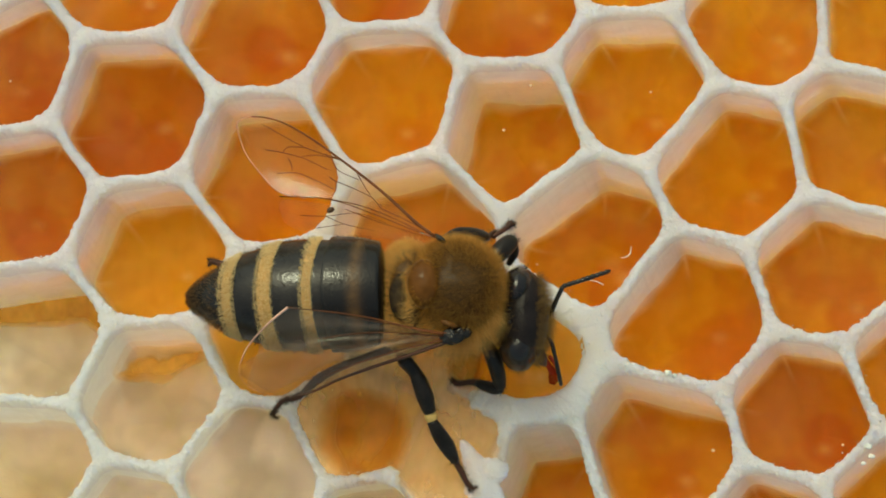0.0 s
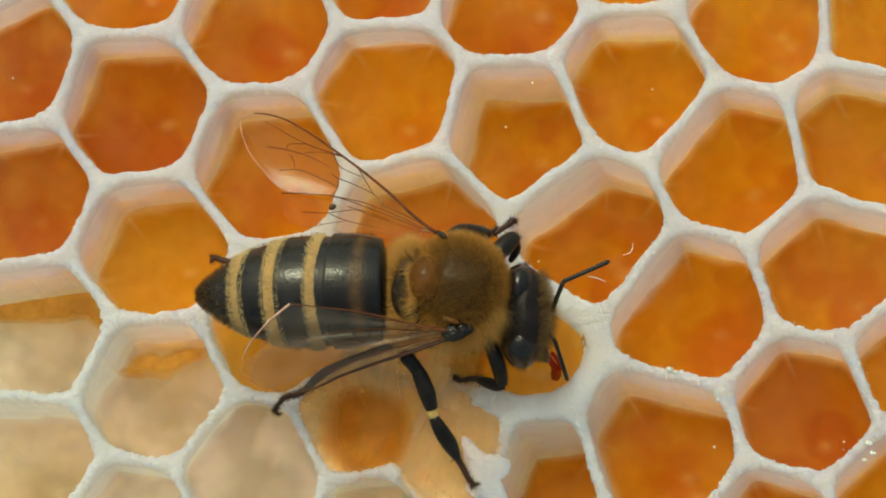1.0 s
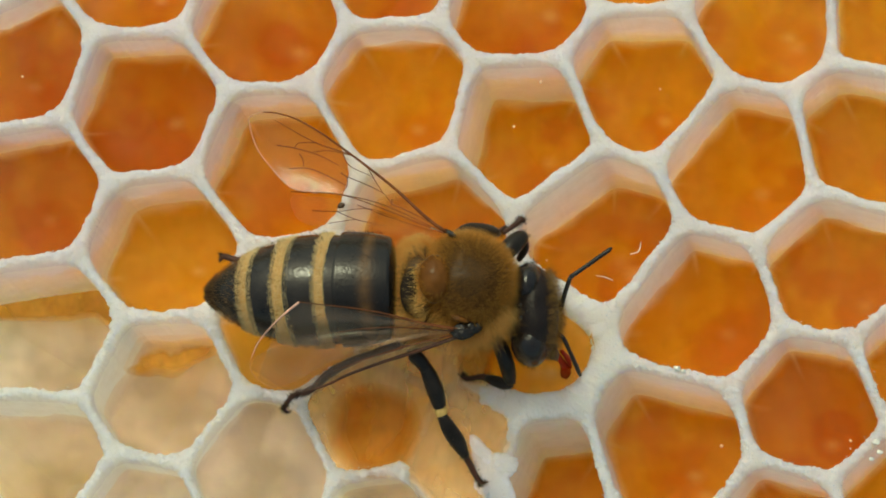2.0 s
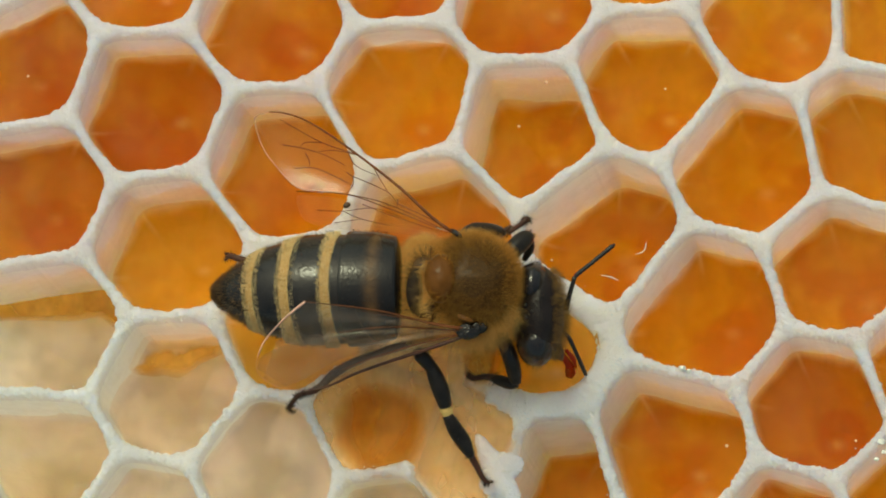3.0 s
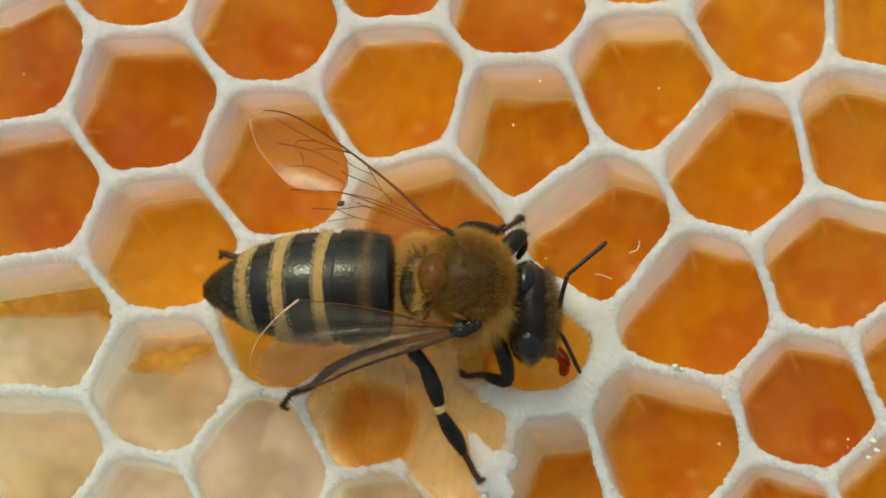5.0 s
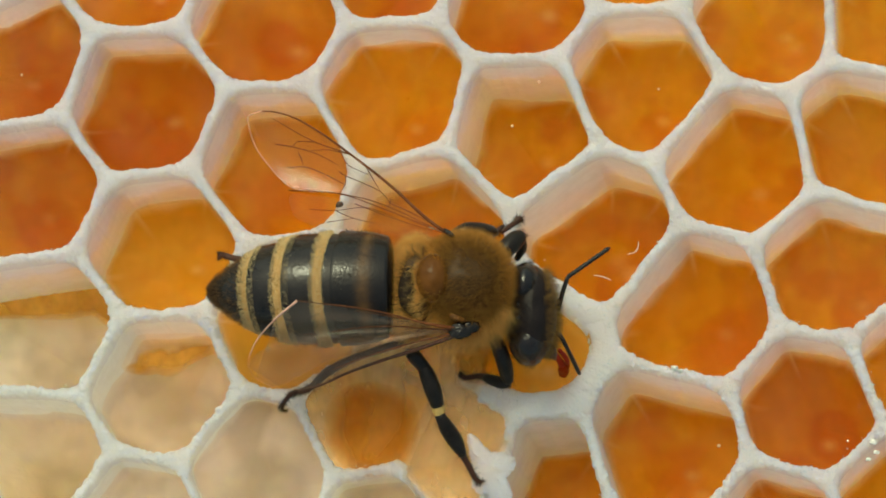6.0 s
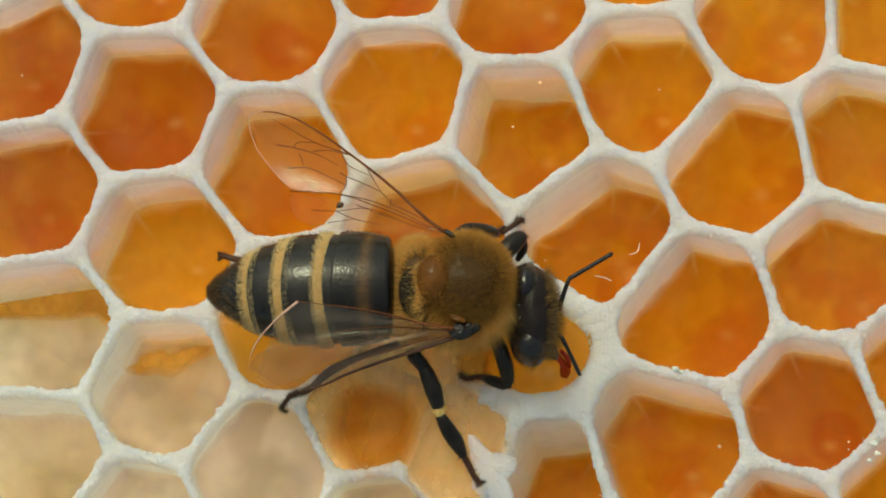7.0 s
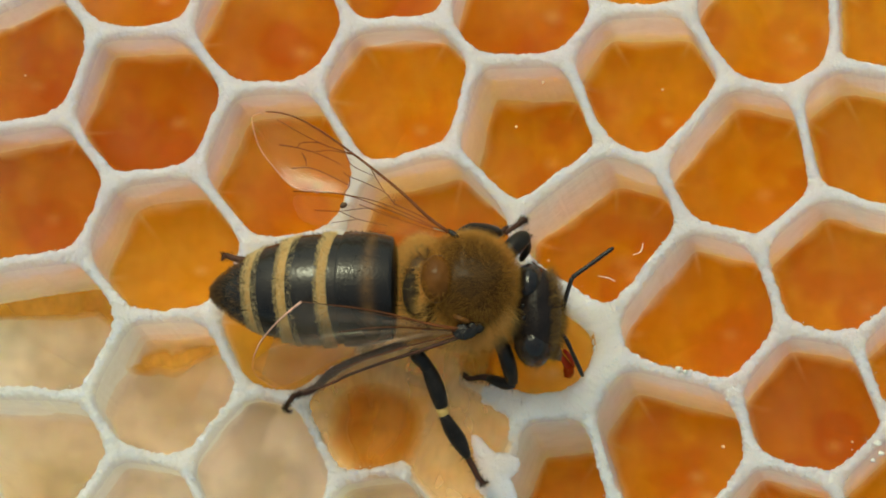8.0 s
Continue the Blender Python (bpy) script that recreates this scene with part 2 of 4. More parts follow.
def tube(points, n=10, steps=5):
    """A rounded limb through points (x, y, z, radius), closed at both ends."""
    line = smooth_line(points, steps)
    verts, faces = [], []
    side = None
    for i, p in enumerate(line):
        way = Vector((line[min(i + 1, len(line) - 1)] - line[max(i - 1, 0)])[:3]).normalized()
        side = (way.orthogonal() if side is None else side - way * side.dot(way)).normalized()
        other = way.cross(side)
        for k in range(n):
            a = 2 * math.pi * k / n
            verts.append(Vector(p[:3]) + (side * math.cos(a) + other * math.sin(a)) * max(p[3], 0.003))
    for i in range(len(line) - 1):
        for k in range(n):
            a, b = i * n + k, i * n + (k + 1) % n
            faces.append((a, b, b + n, a + n))
    faces.append(tuple(range(n - 1, -1, -1)))
    faces.append(tuple(range((len(line) - 1) * n, len(line) * n)))
    return verts, faces


def hairs(roots, length, radius, lean=(0, 0, 0), spread=0.35, droop=0.3):
    """Curved tapering hairs from (place, normal) roots."""
    verts, faces = [], []
    for place, normal in roots:
        way = (Vector(normal) + Vector(lean) + Vector((random.gauss(0, spread), random.gauss(0, spread), random.gauss(0, spread)))).normalized()
        side = way.orthogonal().normalized()
        other = way.cross(side)
        size = length * random.uniform(0.6, 1.15)
        bend = Vector((random.gauss(0, droop), random.gauss(0, droop), -droop)) * size * 0.5
        base = len(verts)
        for along, thick in ((-0.05, 1.0), (0.5, 0.75)):
            c = Vector(place) + way * size * along + bend * along * along
            for k in range(3):
                a = 2 * math.pi * k / 3
                verts.append(c + (side * math.cos(a) + other * math.sin(a)) * radius * thick)
        verts.append(Vector(place) + way * size + bend)
        for k in range(3):
            l = (k + 1) % 3
            faces.append((base + k, base + l, base + 3 + l, base + 3 + k))
            faces.append((base + 3 + k, base + 3 + l, base + 6))
    return verts, faces


def ellipsoid_roots(centre, radii, count, keep=lambda d: True):
    roots = []
    while len(roots) < count:
        d = Vector((random.gauss(0, 1), random.gauss(0, 1), random.gauss(0, 1))).normalized()
        if keep(d):
            roots.append((Vector(centre) + Vector((d.x * radii[0], d.y * radii[1], d.z * radii[2])), Vector((d.x / radii[0], d.y / radii[1], d.z / radii[2])).normalized()))
    return roots


# ---- ground under the comb ----
def build_ground():
    m, tree, b = material("bare_wood_board", 0.7)
    grain = noise_node(tree, 40, 5, 0.6, (1, 12, 1))
    tree.links.new(ramp(tree, grain, (0.3, (0.16, 0.10, 0.055)), (0.7, (0.32, 0.22, 0.13))), b.inputs["Base Color"])
    bump(tree, b, (grain, 0.001, 0.4))
    s = 60000
    return tagged(new("ground", mesh("ground", [(-s, -s, -9.4), (s, -s, -9.4), (s, s, -9.4), (-s, s, -9.4)], [(0, 1, 2, 3)], m)), "plain brown ground beneath the comb", "ground", kind="structure")


# ---- the comb ----
LEAN = (0.28, -0.32)          # how far a cell's axis shifts for each millimetre of depth
DEPTH = 8.0

# each cell: centre x, centre y, honey depth below the rim (None: no honey), material, floor depth
CELLS = []


def cell(x, y, honey=2.0, kind="amber", floor=DEPTH, wall=0.205, creep=0.5, rise=0.2):
    CELLS.append((x, y, honey, kind, floor if honey is None else honey + 0.6, wall, creep, rise))


cell(-16.22, 7.29, 1.5, "red")
cell(-11.32, 11.32, 1.6, "red")
cell(-11.05, 5.50, 1.7, "red")
cell(-6.52, 9.06, 1.6, "red")
cell(-6.16, 3.45, 2.2)
cell(-1.61, 6.05, 1.5)
cell(-1.80, 11.43, 1.8, "red")
cell(2.94, 9.95, 1.6, "red")
cell(3.13, 4.70, 3.0)
cell(7.59, 6.55, 2.2)
cell(7.52, 11.98, 2.0)
cell(12.38, 9.22, 1.7)
cell(17.18, 9.22, 1.8)
cell(16.14, 4.42, 2.2)
cell(11.26, 3.40, 2.0)
cell(5.90, 0.98, 2.9)
cell(14.77, -0.62, 2.0)
cell(9.66, -2.06, 2.0)
cell(13.85, -5.70, 1.8, "red")
cell(8.39, -7.22, 2.8)
cell(12.49, -10.61, 2.0)
cell(3.52, -8.77, 3.6)
cell(2.96, -3.49, 0.55, "bright", wall=0.8, creep=0.25)
cell(-0.40, 1.09, 2.2)
cell(-0.71, -2.84, None, "torn", 1.0)
cell(-15.34, 2.31, 1.6, "red")
cell(-10.35, 0.23, 2.4, "gold")
cell(-5.46, -2.69, 0.8, "gold")
cell(-14.56, -2.94, None, "smear", 3.9, wall=0.2, creep=(15, 150, 0.36))
cell(-10.29, -5.08, None, "smear", 2.7, wall=0.2, creep=(50, 96, 0.6, 0.36))
cell(-14.74, -7.70, None, "bare", 2.7, wall=0.19)
cell(-11.18, -10.20, None, "bare", 2.0)
cell(-6.38, -8.20, None, "bare", 1.5, wall=0.15)
cell(-2.40, -6.18, None, "torn", 1.0, wall=0.15)
cell(0.70, -7.65, None, "torn", 1.0)
cell(-1.93, -10.10, None, "bare", 1.9)
cell(1.04, -11.84, 2.4, "gold")
cell(17.79, -4.20, 2.0)
cell(17.01, -9.18, 2.0)
cell(7.90, -12.24, 2.0)


def fill_lattice():
    """More cells of the same comb beyond the ones that can be seen well, and a ring of unbuilt ones to bound them."""
    ghosts = []
    for i in range(-9, 10):
        for j in range(-9, 10):
            x, y = 4.62 * i + 0.25, 5.3 * (j + (0.5 if i % 2 else 0.0)) + 0.4
            x, y = x + random.uniform(-0.2, 0.2), y + random.uniform(-0.2, 0.2)
            if abs(x) > 30 or abs(y) > 22 or min(math.hypot(x - c[0], y - c[1]) for c in CELLS) < 4.1:
                continue
            if abs(x) < 22.5 and abs(y) < 14.5:
                if x < -9 and y < -1:
                    cell(x, y, None, "bare", 2.5)
                else:
                    cell(x, y, random.uniform(1.7, 2.2), random.choice(("amber", "red")))
            else:
                ghosts.append((x, y))
    return ghosts


GHOSTS = fill_lattice()
SITES = [(c[0], c[1]) for c in CELLS] + GHOSTS


def cell_polygon(i):
    """The corners of a cell's share of the comb, and for each side the neighbour beyond it."""
    cx, cy = SITES[i]
    poly = [((cx + a, cy + b), -1) for a, b in ((-6, -6), (6, -6), (6, 6), (-6, 6))]
    near = sorted((math.hypot(x - cx, y - cy), k) for k, (x, y) in enumerate(SITES) if k != i)
    for dist, k in near:
        if dist > 12:
            break
        nx, ny = (SITES[k][0] - cx) / dist, (SITES[k][1] - cy) / dist
        keep = []
        for (p, owner), (q, _) in zip(poly, poly[1:] + poly[:1]):
            a = (p[0] - cx) * nx + (p[1] - cy) * ny - dist / 2
            b = (q[0] - cx) * nx + (q[1] - cy) * ny - dist / 2
            if a <= 0:
                keep.append((p, owner))
            if (a <= 0) != (b <= 0):
                t = a / (a - b)
                keep.append(((p[0] + (q[0] - p[0]) * t, p[1] + (q[1] - p[1]) * t), k if a <= 0 else owner))
        poly = keep
    return poly


def inner_radius(sides, angle, wall, power=7):
    """A rounded hexagon set in from the sides (direction, distance) by the wall's half thickness."""
    total = 0.0
    for d, dist in sides:
        c = math.cos(angle - d)
        if c > 0.02:
            total += (c / (dist - wall)) ** power
    return total ** (-1 / power)


TEARS = ((-0.39, -5.70, 1.8, 2.4), (-0.33, -6.95, 0.85, 2.4), (-0.83, -7.43, 0.72, 2.4), (-1.30, -7.39, 0.5, 2.4), (-0.19, -8.46, 1.15, 2.4), (0.71, -4.20, 1.3, 2.4), (-1.95, -4.30, 1.8, 2.4), (-2.89, -4.03, 1.2, 2.4), (1.21, -4.12, 1.25, 2.4), (1.54, -3.61, 0.8, 2.4), (2.11, -7.84, 1.2, 0.42))


def crest(x, y):
    """The height of the rim, with its waves, grain and the torn stretch."""
    v = Vector((x, y, 0))
    z = 0.16 * noise.noise(v * 0.45) + 0.07 * noise.noise(v * 1.7 + Vector((5, 0, 0))) + min(1.0, max(0.6, 1 - (y + 1) / 6)) * (0.05 * noise.noise(v * 4.5) + 0.05 * noise.noise(v * 9) + 0.045 * noise.noise(v * 15.3))
    for tx, ty, size, drop in TEARS:
        d = math.hypot(x - tx, y - ty) + 0.3 * noise.noise(v * 1.9)
        s = min(1.0, max(0.0, (size - d) / 0.45))
        z -= drop * s * s * (3 - 2 * s)
    return z


def wander(x, y):
    v = Vector((x, y, 3.3))
    g = min(1.0, max(0.6, 1 - (y + 1) / 6))         # the lower rims are the more crumbly ones
    return (0.09 * noise.noise(v * 0.9) + g * (0.05 * noise.noise(v * 3.1) + 0.06 * noise.noise(v * 6.5) + 0.045 * noise.noise(v * 12)), 0.09 * noise.noise(v * 0.9 + Vector((9, 9, 0))) + g * (0.05 * noise.noise(v * 3.1 + Vector((9, 0, 9))) + 0.06 * noise.noise(v * 6.5 + Vector((0, 9, 9))) + 0.045 * noise.noise(v * 12 + Vector((0, 9, 9)))))


PROFILE = ((0.0, 0.0), (0.35, -0.015), (0.62, -0.06), (0.82, -0.15), (0.94, -0.29), (0.99, -0.48), (1.0, -0.72), (1.0, -1.05))


def build_comb():
    comb = tagged(new("honeycomb"), "fresh white wax honeycomb with open hexagonal cells", "honeycomb")
    verts, faces, slots, shared = [], [], [], {}
    for i, (cx, cy, honey, kind, floor, wall, creep, rise) in enumerate(CELLS):
        poly = cell_polygon(i)
        sides, seam, rim_owner = [], [], []
        for (p, owner), (q, _) in zip(poly, poly[1:] + poly[:1]):
            if math.hypot(q[0] - p[0], q[1] - p[1]) < 1e-6:
                continue
            nx, ny = q[1] - p[1], p[0] - q[0]
            n = math.hypot(nx, ny)
            sides.append((math.atan2(ny, nx), ((p[0] - cx) * nx + (p[1] - cy) * ny) / n))
            k = max(2, round(n / (0.06 if abs(p[0] + q[0]) < 37 and abs(p[1] + q[1]) < 22 else 0.2)))
            for s in range(k):
                seam.append((p[0] + (q[0] - p[0]) * s / k, p[1] + (q[1] - p[1]) * s / k))
                rim_owner.append(owner)
        count = len(seam)
        down = [p for p in PROFILE if p[1] > -floor + 0.55] + [(1.0, -d) for d in (1.4, 1.8, 2.2, 2.7, 3.2) if d < floor - 0.7] + [(1.0, -floor + 0.5)]
        rings = []
        for step, (f, z) in enumerate(down):
            ring = []
            for sx, sy in seam:
                key = (round(sx, 3), round(sy, 3))
                if f == 0.0 and key in shared:
                    ring.append(shared[key])
                    continue
                angle = math.atan2(sy - cy, sx - cx)
                deep = min(1.0, max(0.0, (-z - 0.25) / 0.9))
                r = inner_radius(sides, angle, wall - 0.05 * deep, 7 + 17 * deep)
                ix, iy = cx + r * math.cos(angle), cy + r * math.sin(angle)
                x, y = sx + (ix - sx) * f, sy + (iy - sy) * f
                wx, wy = wander(x, y)
                fade = 1.0 if z > -0.2 else 0.6 if z > -0.4 else 0.25
                top = crest(x, y) if f < 1.0 else crest(ix, iy)
                h = min(z, top + z) if top < -0.4 else z + top * max(0.0, 1 + z / 1.5)
                h = max(h, -floor + 0.62 - 0.012 * step) if z > -floor + 0.55 else z
                if f == 0.0:
                    shared[key] = len(verts)
                ring.append(len(verts))
                verts.append((x + wx * fade + LEAN[0] * max(0, -h - 0.2), y + wy * fade + LEAN[1] * max(0, -h - 0.2), h))
            rings.append(ring)
        # the domed floor
        dome = 0.5 if honey is None else 0.35
        ox, oy = cx + LEAN[0] * (floor - 0.3), cy + LEAN[1] * (floor - 0.3)
        wall_foot = rings[-1]
        for f, lift in ((0.96, 0.36), (0.88, 0.2), (0.76, 0.08), (0.6, 0.0), (0.3, -0.6 * dome)):
            ring = []
            for k in wall_foot:
                x, y, z = verts[k]
                ring.append(len(verts))
                verts.append((ox + (x - ox) * f, oy + (y - oy) * f, min(z - 0.02, -floor + lift) + 0.06 * noise.noise(Vector((x * f, y * f, 1)))))
            rings.append(ring)
        for step, (a, b) in enumerate(zip(rings, rings[1:])):
            for k in range(count):
                l = (k + 1) % count
                faces.append((a[k], a[l], b[l], b[k]))
                slots.append(1 if step < 5 else 0)
        verts.append((ox, oy, -floor - dome))
        for k in range(count):
            faces.append((rings[-1][k], rings[-1][(k + 1) % count], len(verts) - 1))
            slots.append(0)
        # outer skirt where the comb ends
        for k in range(count):
            if rim_owner[k] >= len(CELLS) or rim_owner[k] < 0:
                p, q = rings[0][k], rings[0][(k + 1) % count]
                n = len(verts)
                for v in (p, q):
                    x, y = verts[v][:2]
                    verts.append((x + LEAN[0] * 8.5, y + LEAN[1] * 8.5, -8.8))
                faces.append((q, p, n, n + 1))
                slots.append(0)
        if honey is not None:
            build_honey(cx, cy, sides, wall, honey, kind, creep, rise, [p for p, _ in poly])
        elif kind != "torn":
            # this film tints the floor darker, most of all around its middle
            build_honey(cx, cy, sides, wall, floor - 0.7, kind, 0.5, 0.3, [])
        if kind == "smear":
            build_smear(cx, cy, sides, wall, floor, *creep)
    part("wax", verts, faces, [WAX, RIM_WAX], comb, slots=slots + [0] * (len(faces) - len(slots)))
    w, h = 24.0, 16.0
    lx, ly = LEAN[0] * 8.5, LEAN[1] * 8.5
    verts = [(x * w + lx, y * h + ly, z) for z in (-8.75, -9.38) for x, y in ((-1, -1), (1, -1), (1, 1), (-1, 1))]
    part("midrib", verts, [(0, 1, 2, 3), (7, 6, 5, 4), (0, 4, 5, 1), (1, 5, 6, 2), (2, 6, 7, 3), (3, 7, 4, 0)], WAX, comb)
    return comb


def filmed(data, film, core=None):
    if core:
        layer = data.attributes.new("core", "FLOAT", "POINT")
        layer.data.foreach_set("value", core)
    layer = data.attributes.new("film", "FLOAT", "POINT")
    layer.data.foreach_set("value", film)
    return data


def build_honey(cx, cy, sides, wall, depth, kind, creep, rise, corners):
    """A pool with a creeping edge; at the cell's corners the creases of the wall show pale through the thin honey."""
    n, rings = 144, 26
    verts, faces, film, core = [], [], [], []
    thick = random.uniform(0.45, 1.0) if kind in ("amber", "red") else 1.0 if kind in ("bare", "smear") else 0.25
    far_x, far_y, wide = cx + random.uniform(0.1, 0.9), cy - random.uniform(0.3, 1.0), random.uniform(0.85, 1.3)
    # emptied cells get one wide patch of the darkest tint near the centre
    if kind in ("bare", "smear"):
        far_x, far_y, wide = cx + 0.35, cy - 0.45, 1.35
    creases = [(math.atan2(y - cy, x - cx), random.uniform(0.3, 0.9), random.uniform(0.25, 0.7)) for x, y in corners if y - cy - 0.6 * (x - cx) > 0.8]
    # random soft spots where the film is thinned and so looks paler
    pale_spots = [(cx + random.uniform(0.3, 1.2), cy - random.uniform(-0.2, 1.0), random.uniform(0.2, 0.4), random.uniform(0.2, 0.45)) for _ in range(random.choice((0, 1, 1, 2)))]
    for j in range(rings + 1):
        f = j / rings
        f = 1 - (1 - f) ** 1.7
        for k in range(n):
            angle = 2 * math.pi * k / n
            r = inner_radius(sides, angle, wall - 0.05, 24) + 0.1
            edge = (1 - f) * r
            x, y = cx + f * r * math.cos(angle), cy + f * r * math.sin(angle)
            span = creep * (0.3 + 0.7 * max(0.0, math.cos(angle - 2.25)) ** 0.5) * (1 + 0.5 * noise.noise(Vector((cx + 2 * math.cos(angle), cy + 2 * math.sin(angle), 2))))
            cover = min(1.0, edge / span)
            cover = 0.02 + 0.98 * cover * cover * (3 - 2 * cover)
            for way, long, pale in creases:
                off = math.sin(angle - way) * f * r
                if math.cos(angle - way) > 0:
                    cover *= 1 - pale * math.exp(-(off / 0.075) ** 2 - (edge / long) ** 2)
            for sx, sy, size, pale in pale_spots:
                cover *= 1 - pale * math.exp(-((x - sx) ** 2 + 1.6 * (y - sy) ** 2) / size ** 2)
            film.append(cover)
            z = -depth + (0.5 * rise + 0.9 * max(0.0, noise.noise(Vector((cx + 1.3 * math.cos(angle), cy + 1.3 * math.sin(angle), 4))) - 0.05) + 0.12 * noise.noise(Vector((cx + 5 * math.cos(angle), cy + 5 * math.sin(angle), 9)))) * math.exp(-edge / 0.3) + 0.03 * noise.noise(Vector((x, y, depth)) * 0.6)
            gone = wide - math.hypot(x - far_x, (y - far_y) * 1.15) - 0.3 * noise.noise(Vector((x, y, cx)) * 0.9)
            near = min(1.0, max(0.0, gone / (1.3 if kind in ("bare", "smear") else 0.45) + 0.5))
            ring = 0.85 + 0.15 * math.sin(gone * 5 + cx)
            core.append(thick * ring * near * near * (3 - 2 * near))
            verts.append((x + LEAN[0] * (-z - 0.3), y + LEAN[1] * (-z - 0.3), z))
    for j in range(rings):
        for k in range(n):
            a, b = j * n + k, j * n + (k + 1) % n
            faces.append((a, a + n, b + n, b))
    words = {"amber": "glossy amber-orange honey pooled in an open wax cell", "red": "dark reddish-amber honey pooled in an open wax cell", "gold": "golden honey lying deep in an open wax cell", "bright": "bright orange honey filling the wax cell at which the bee feeds", "bare": "thin pale film of honey over the floor of an emptied cell", "smear": "thin pale film of honey over the floor of an emptied cell"}
    mat = {"amber": HONEY, "red": RED_HONEY, "gold": PALE_HONEY, "bright": BRIGHTENED_HONEY, "bare": THIN_HONEY, "smear": THIN_HONEY}[kind]
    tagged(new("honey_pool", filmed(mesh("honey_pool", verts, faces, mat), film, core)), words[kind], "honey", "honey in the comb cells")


def build_torn_pool():
    """One shallow pool over the three cells whose shared walls are torn down, and the deeper golden honey in one of them."""
    polys = [[p for p, _ in cell_polygon(i)] for i, c in enumerate(CELLS) if c[3] == "torn"]
    cx, cy = -1.02, -5.20

    def inside(x, y):
        return any(all((q[0] - p[0]) * (y - p[1]) - (q[1] - p[1]) * (x - p[0]) >= 0 for p, q in zip(poly, poly[1:] + poly[:1])) for poly in polys)

    def reach(angle):
        r = 0.3
        while inside(cx + r * math.cos(angle), cy + r * math.sin(angle)) and r < 8:
            r += 0.04
        return r + 0.06

    for name, x0, y0, size, top, edge, mat, label in (("honey_pool", cx, cy, reach, -0.27, 0.3, CLOUDY_HONEY, "thin pale honey spread where the cell walls are torn"), ("honey_pool", *(-2.20, -6.40), lambda a: 1.75 + 0.3 * math.cos(a - 4.1) + 0.05 * math.sin(3 * a), -0.2, 0.55, OCHRE_HONEY, "round patch of ochre honey in a torn open cell"), ("honey_pool", *(1.44, -3.86), lambda a: 0.95 + 0.22 * math.sin(2 * a - 1.2), -0.2, 0.35, SMEAR_HONEY, "golden honey spilled over a torn wall")):
        n, rings = 96, 14
        verts, faces, film = [], [], []
        far = [size(2 * math.pi * k / n) for k in range(n)]
        for j in range(rings + 1):
            f = j / rings
            for k in range(n):
                a = 2 * math.pi * k / n
                film.append(min(1.0, (1 - f) * far[k] / edge + 0.02))
                z = top
                verts.append((x0 + f * far[k] * math.cos(a), y0 + f * far[k] * math.sin(a), z + 0.02 * noise.noise(Vector((f * far[k] * math.cos(a), f * far[k] * math.sin(a), z)))))
        for j in range(rings):
            for k in range(n):
                a, b = j * n + k, j * n + (k + 1) % n
                faces.append((a, a + n, b + n, b))
        tagged(new(name, filmed(mesh(name, verts, faces, mat), film)), label, "honey", "honey in the comb cells")


def build_smear(cx, cy, sides, wall, floor, start, sweep, width, gap=0.0):
    """A low bank of honey left along one wall of an almost empty cell."""
    n, m = 60, 24
    verts, faces, film = [], [], []
    for j in range(m + 1):
        f = j / m
        for k in range(n + 1):
            angle = radians(start + sweep * k / n)
            r = inner_radius(sides, angle, wall - 0.05, 24) + 0.02
            z = -floor + 1.3 - 0.5 * f ** 0.7 * (0.9 + 0.2 * noise.noise(Vector((cx + k * 0.15, cy, 0))))
            film.append(max(0.0, min(1.0, 0.1 + 3 * (1 - f), 9 * min(k, n - k) / n, 1.0 if not gap else (f - gap - 0.08 * noise.noise(Vector((k * 0.2, cx, cy)))) * 9)))
            reach = 1 - width * f * math.sin(math.pi * k / n) ** 0.5
            verts.append((cx + LEAN[0] * (-z - 0.3) + r * reach * math.cos(angle), cy + LEAN[1] * (-z - 0.3) + r * reach * math.sin(angle), z))
    w = n + 1
    for j in range(m):
        for k in range(n):
            a = j * w + k
            faces.append((a, a + w, a + w + 1, a + 1))
    tagged(new("honey_smear", filmed(mesh("honey_smear", verts, faces, SMEAR_HONEY), film)), "thin bank of golden honey along the wall of an emptied cell", "honey", "honey in the comb cells")


# ---- the bee ----
AXIS_FRONT, AXIS_TIP = Vector((-1.46, -1.89, 2.90)), Vector((-8.43, -1.98, 2.30))


def girth(s):
    if s < 0.35:
        return 2.08 * (1 - 0.12 * ((0.35 - s) / 0.35) ** 3)
    return 2.08 * max(0.0, 1 - (min(1, (s - 0.35) / 0.65)) ** 2.2) ** 0.7


def abdomen_point(s, a, swell=1.0):
    c = AXIS_FRONT.lerp(AXIS_TIP, s)
    r = girth(s) * swell
    c.x += 0.34 * math.cos(a) ** 2 * girth(s) / 2.08 * min(1.0, s * 5)
    return Vector((c.x, c.y + r * math.cos(a), c.z + 0.84 * r * math.sin(a)))


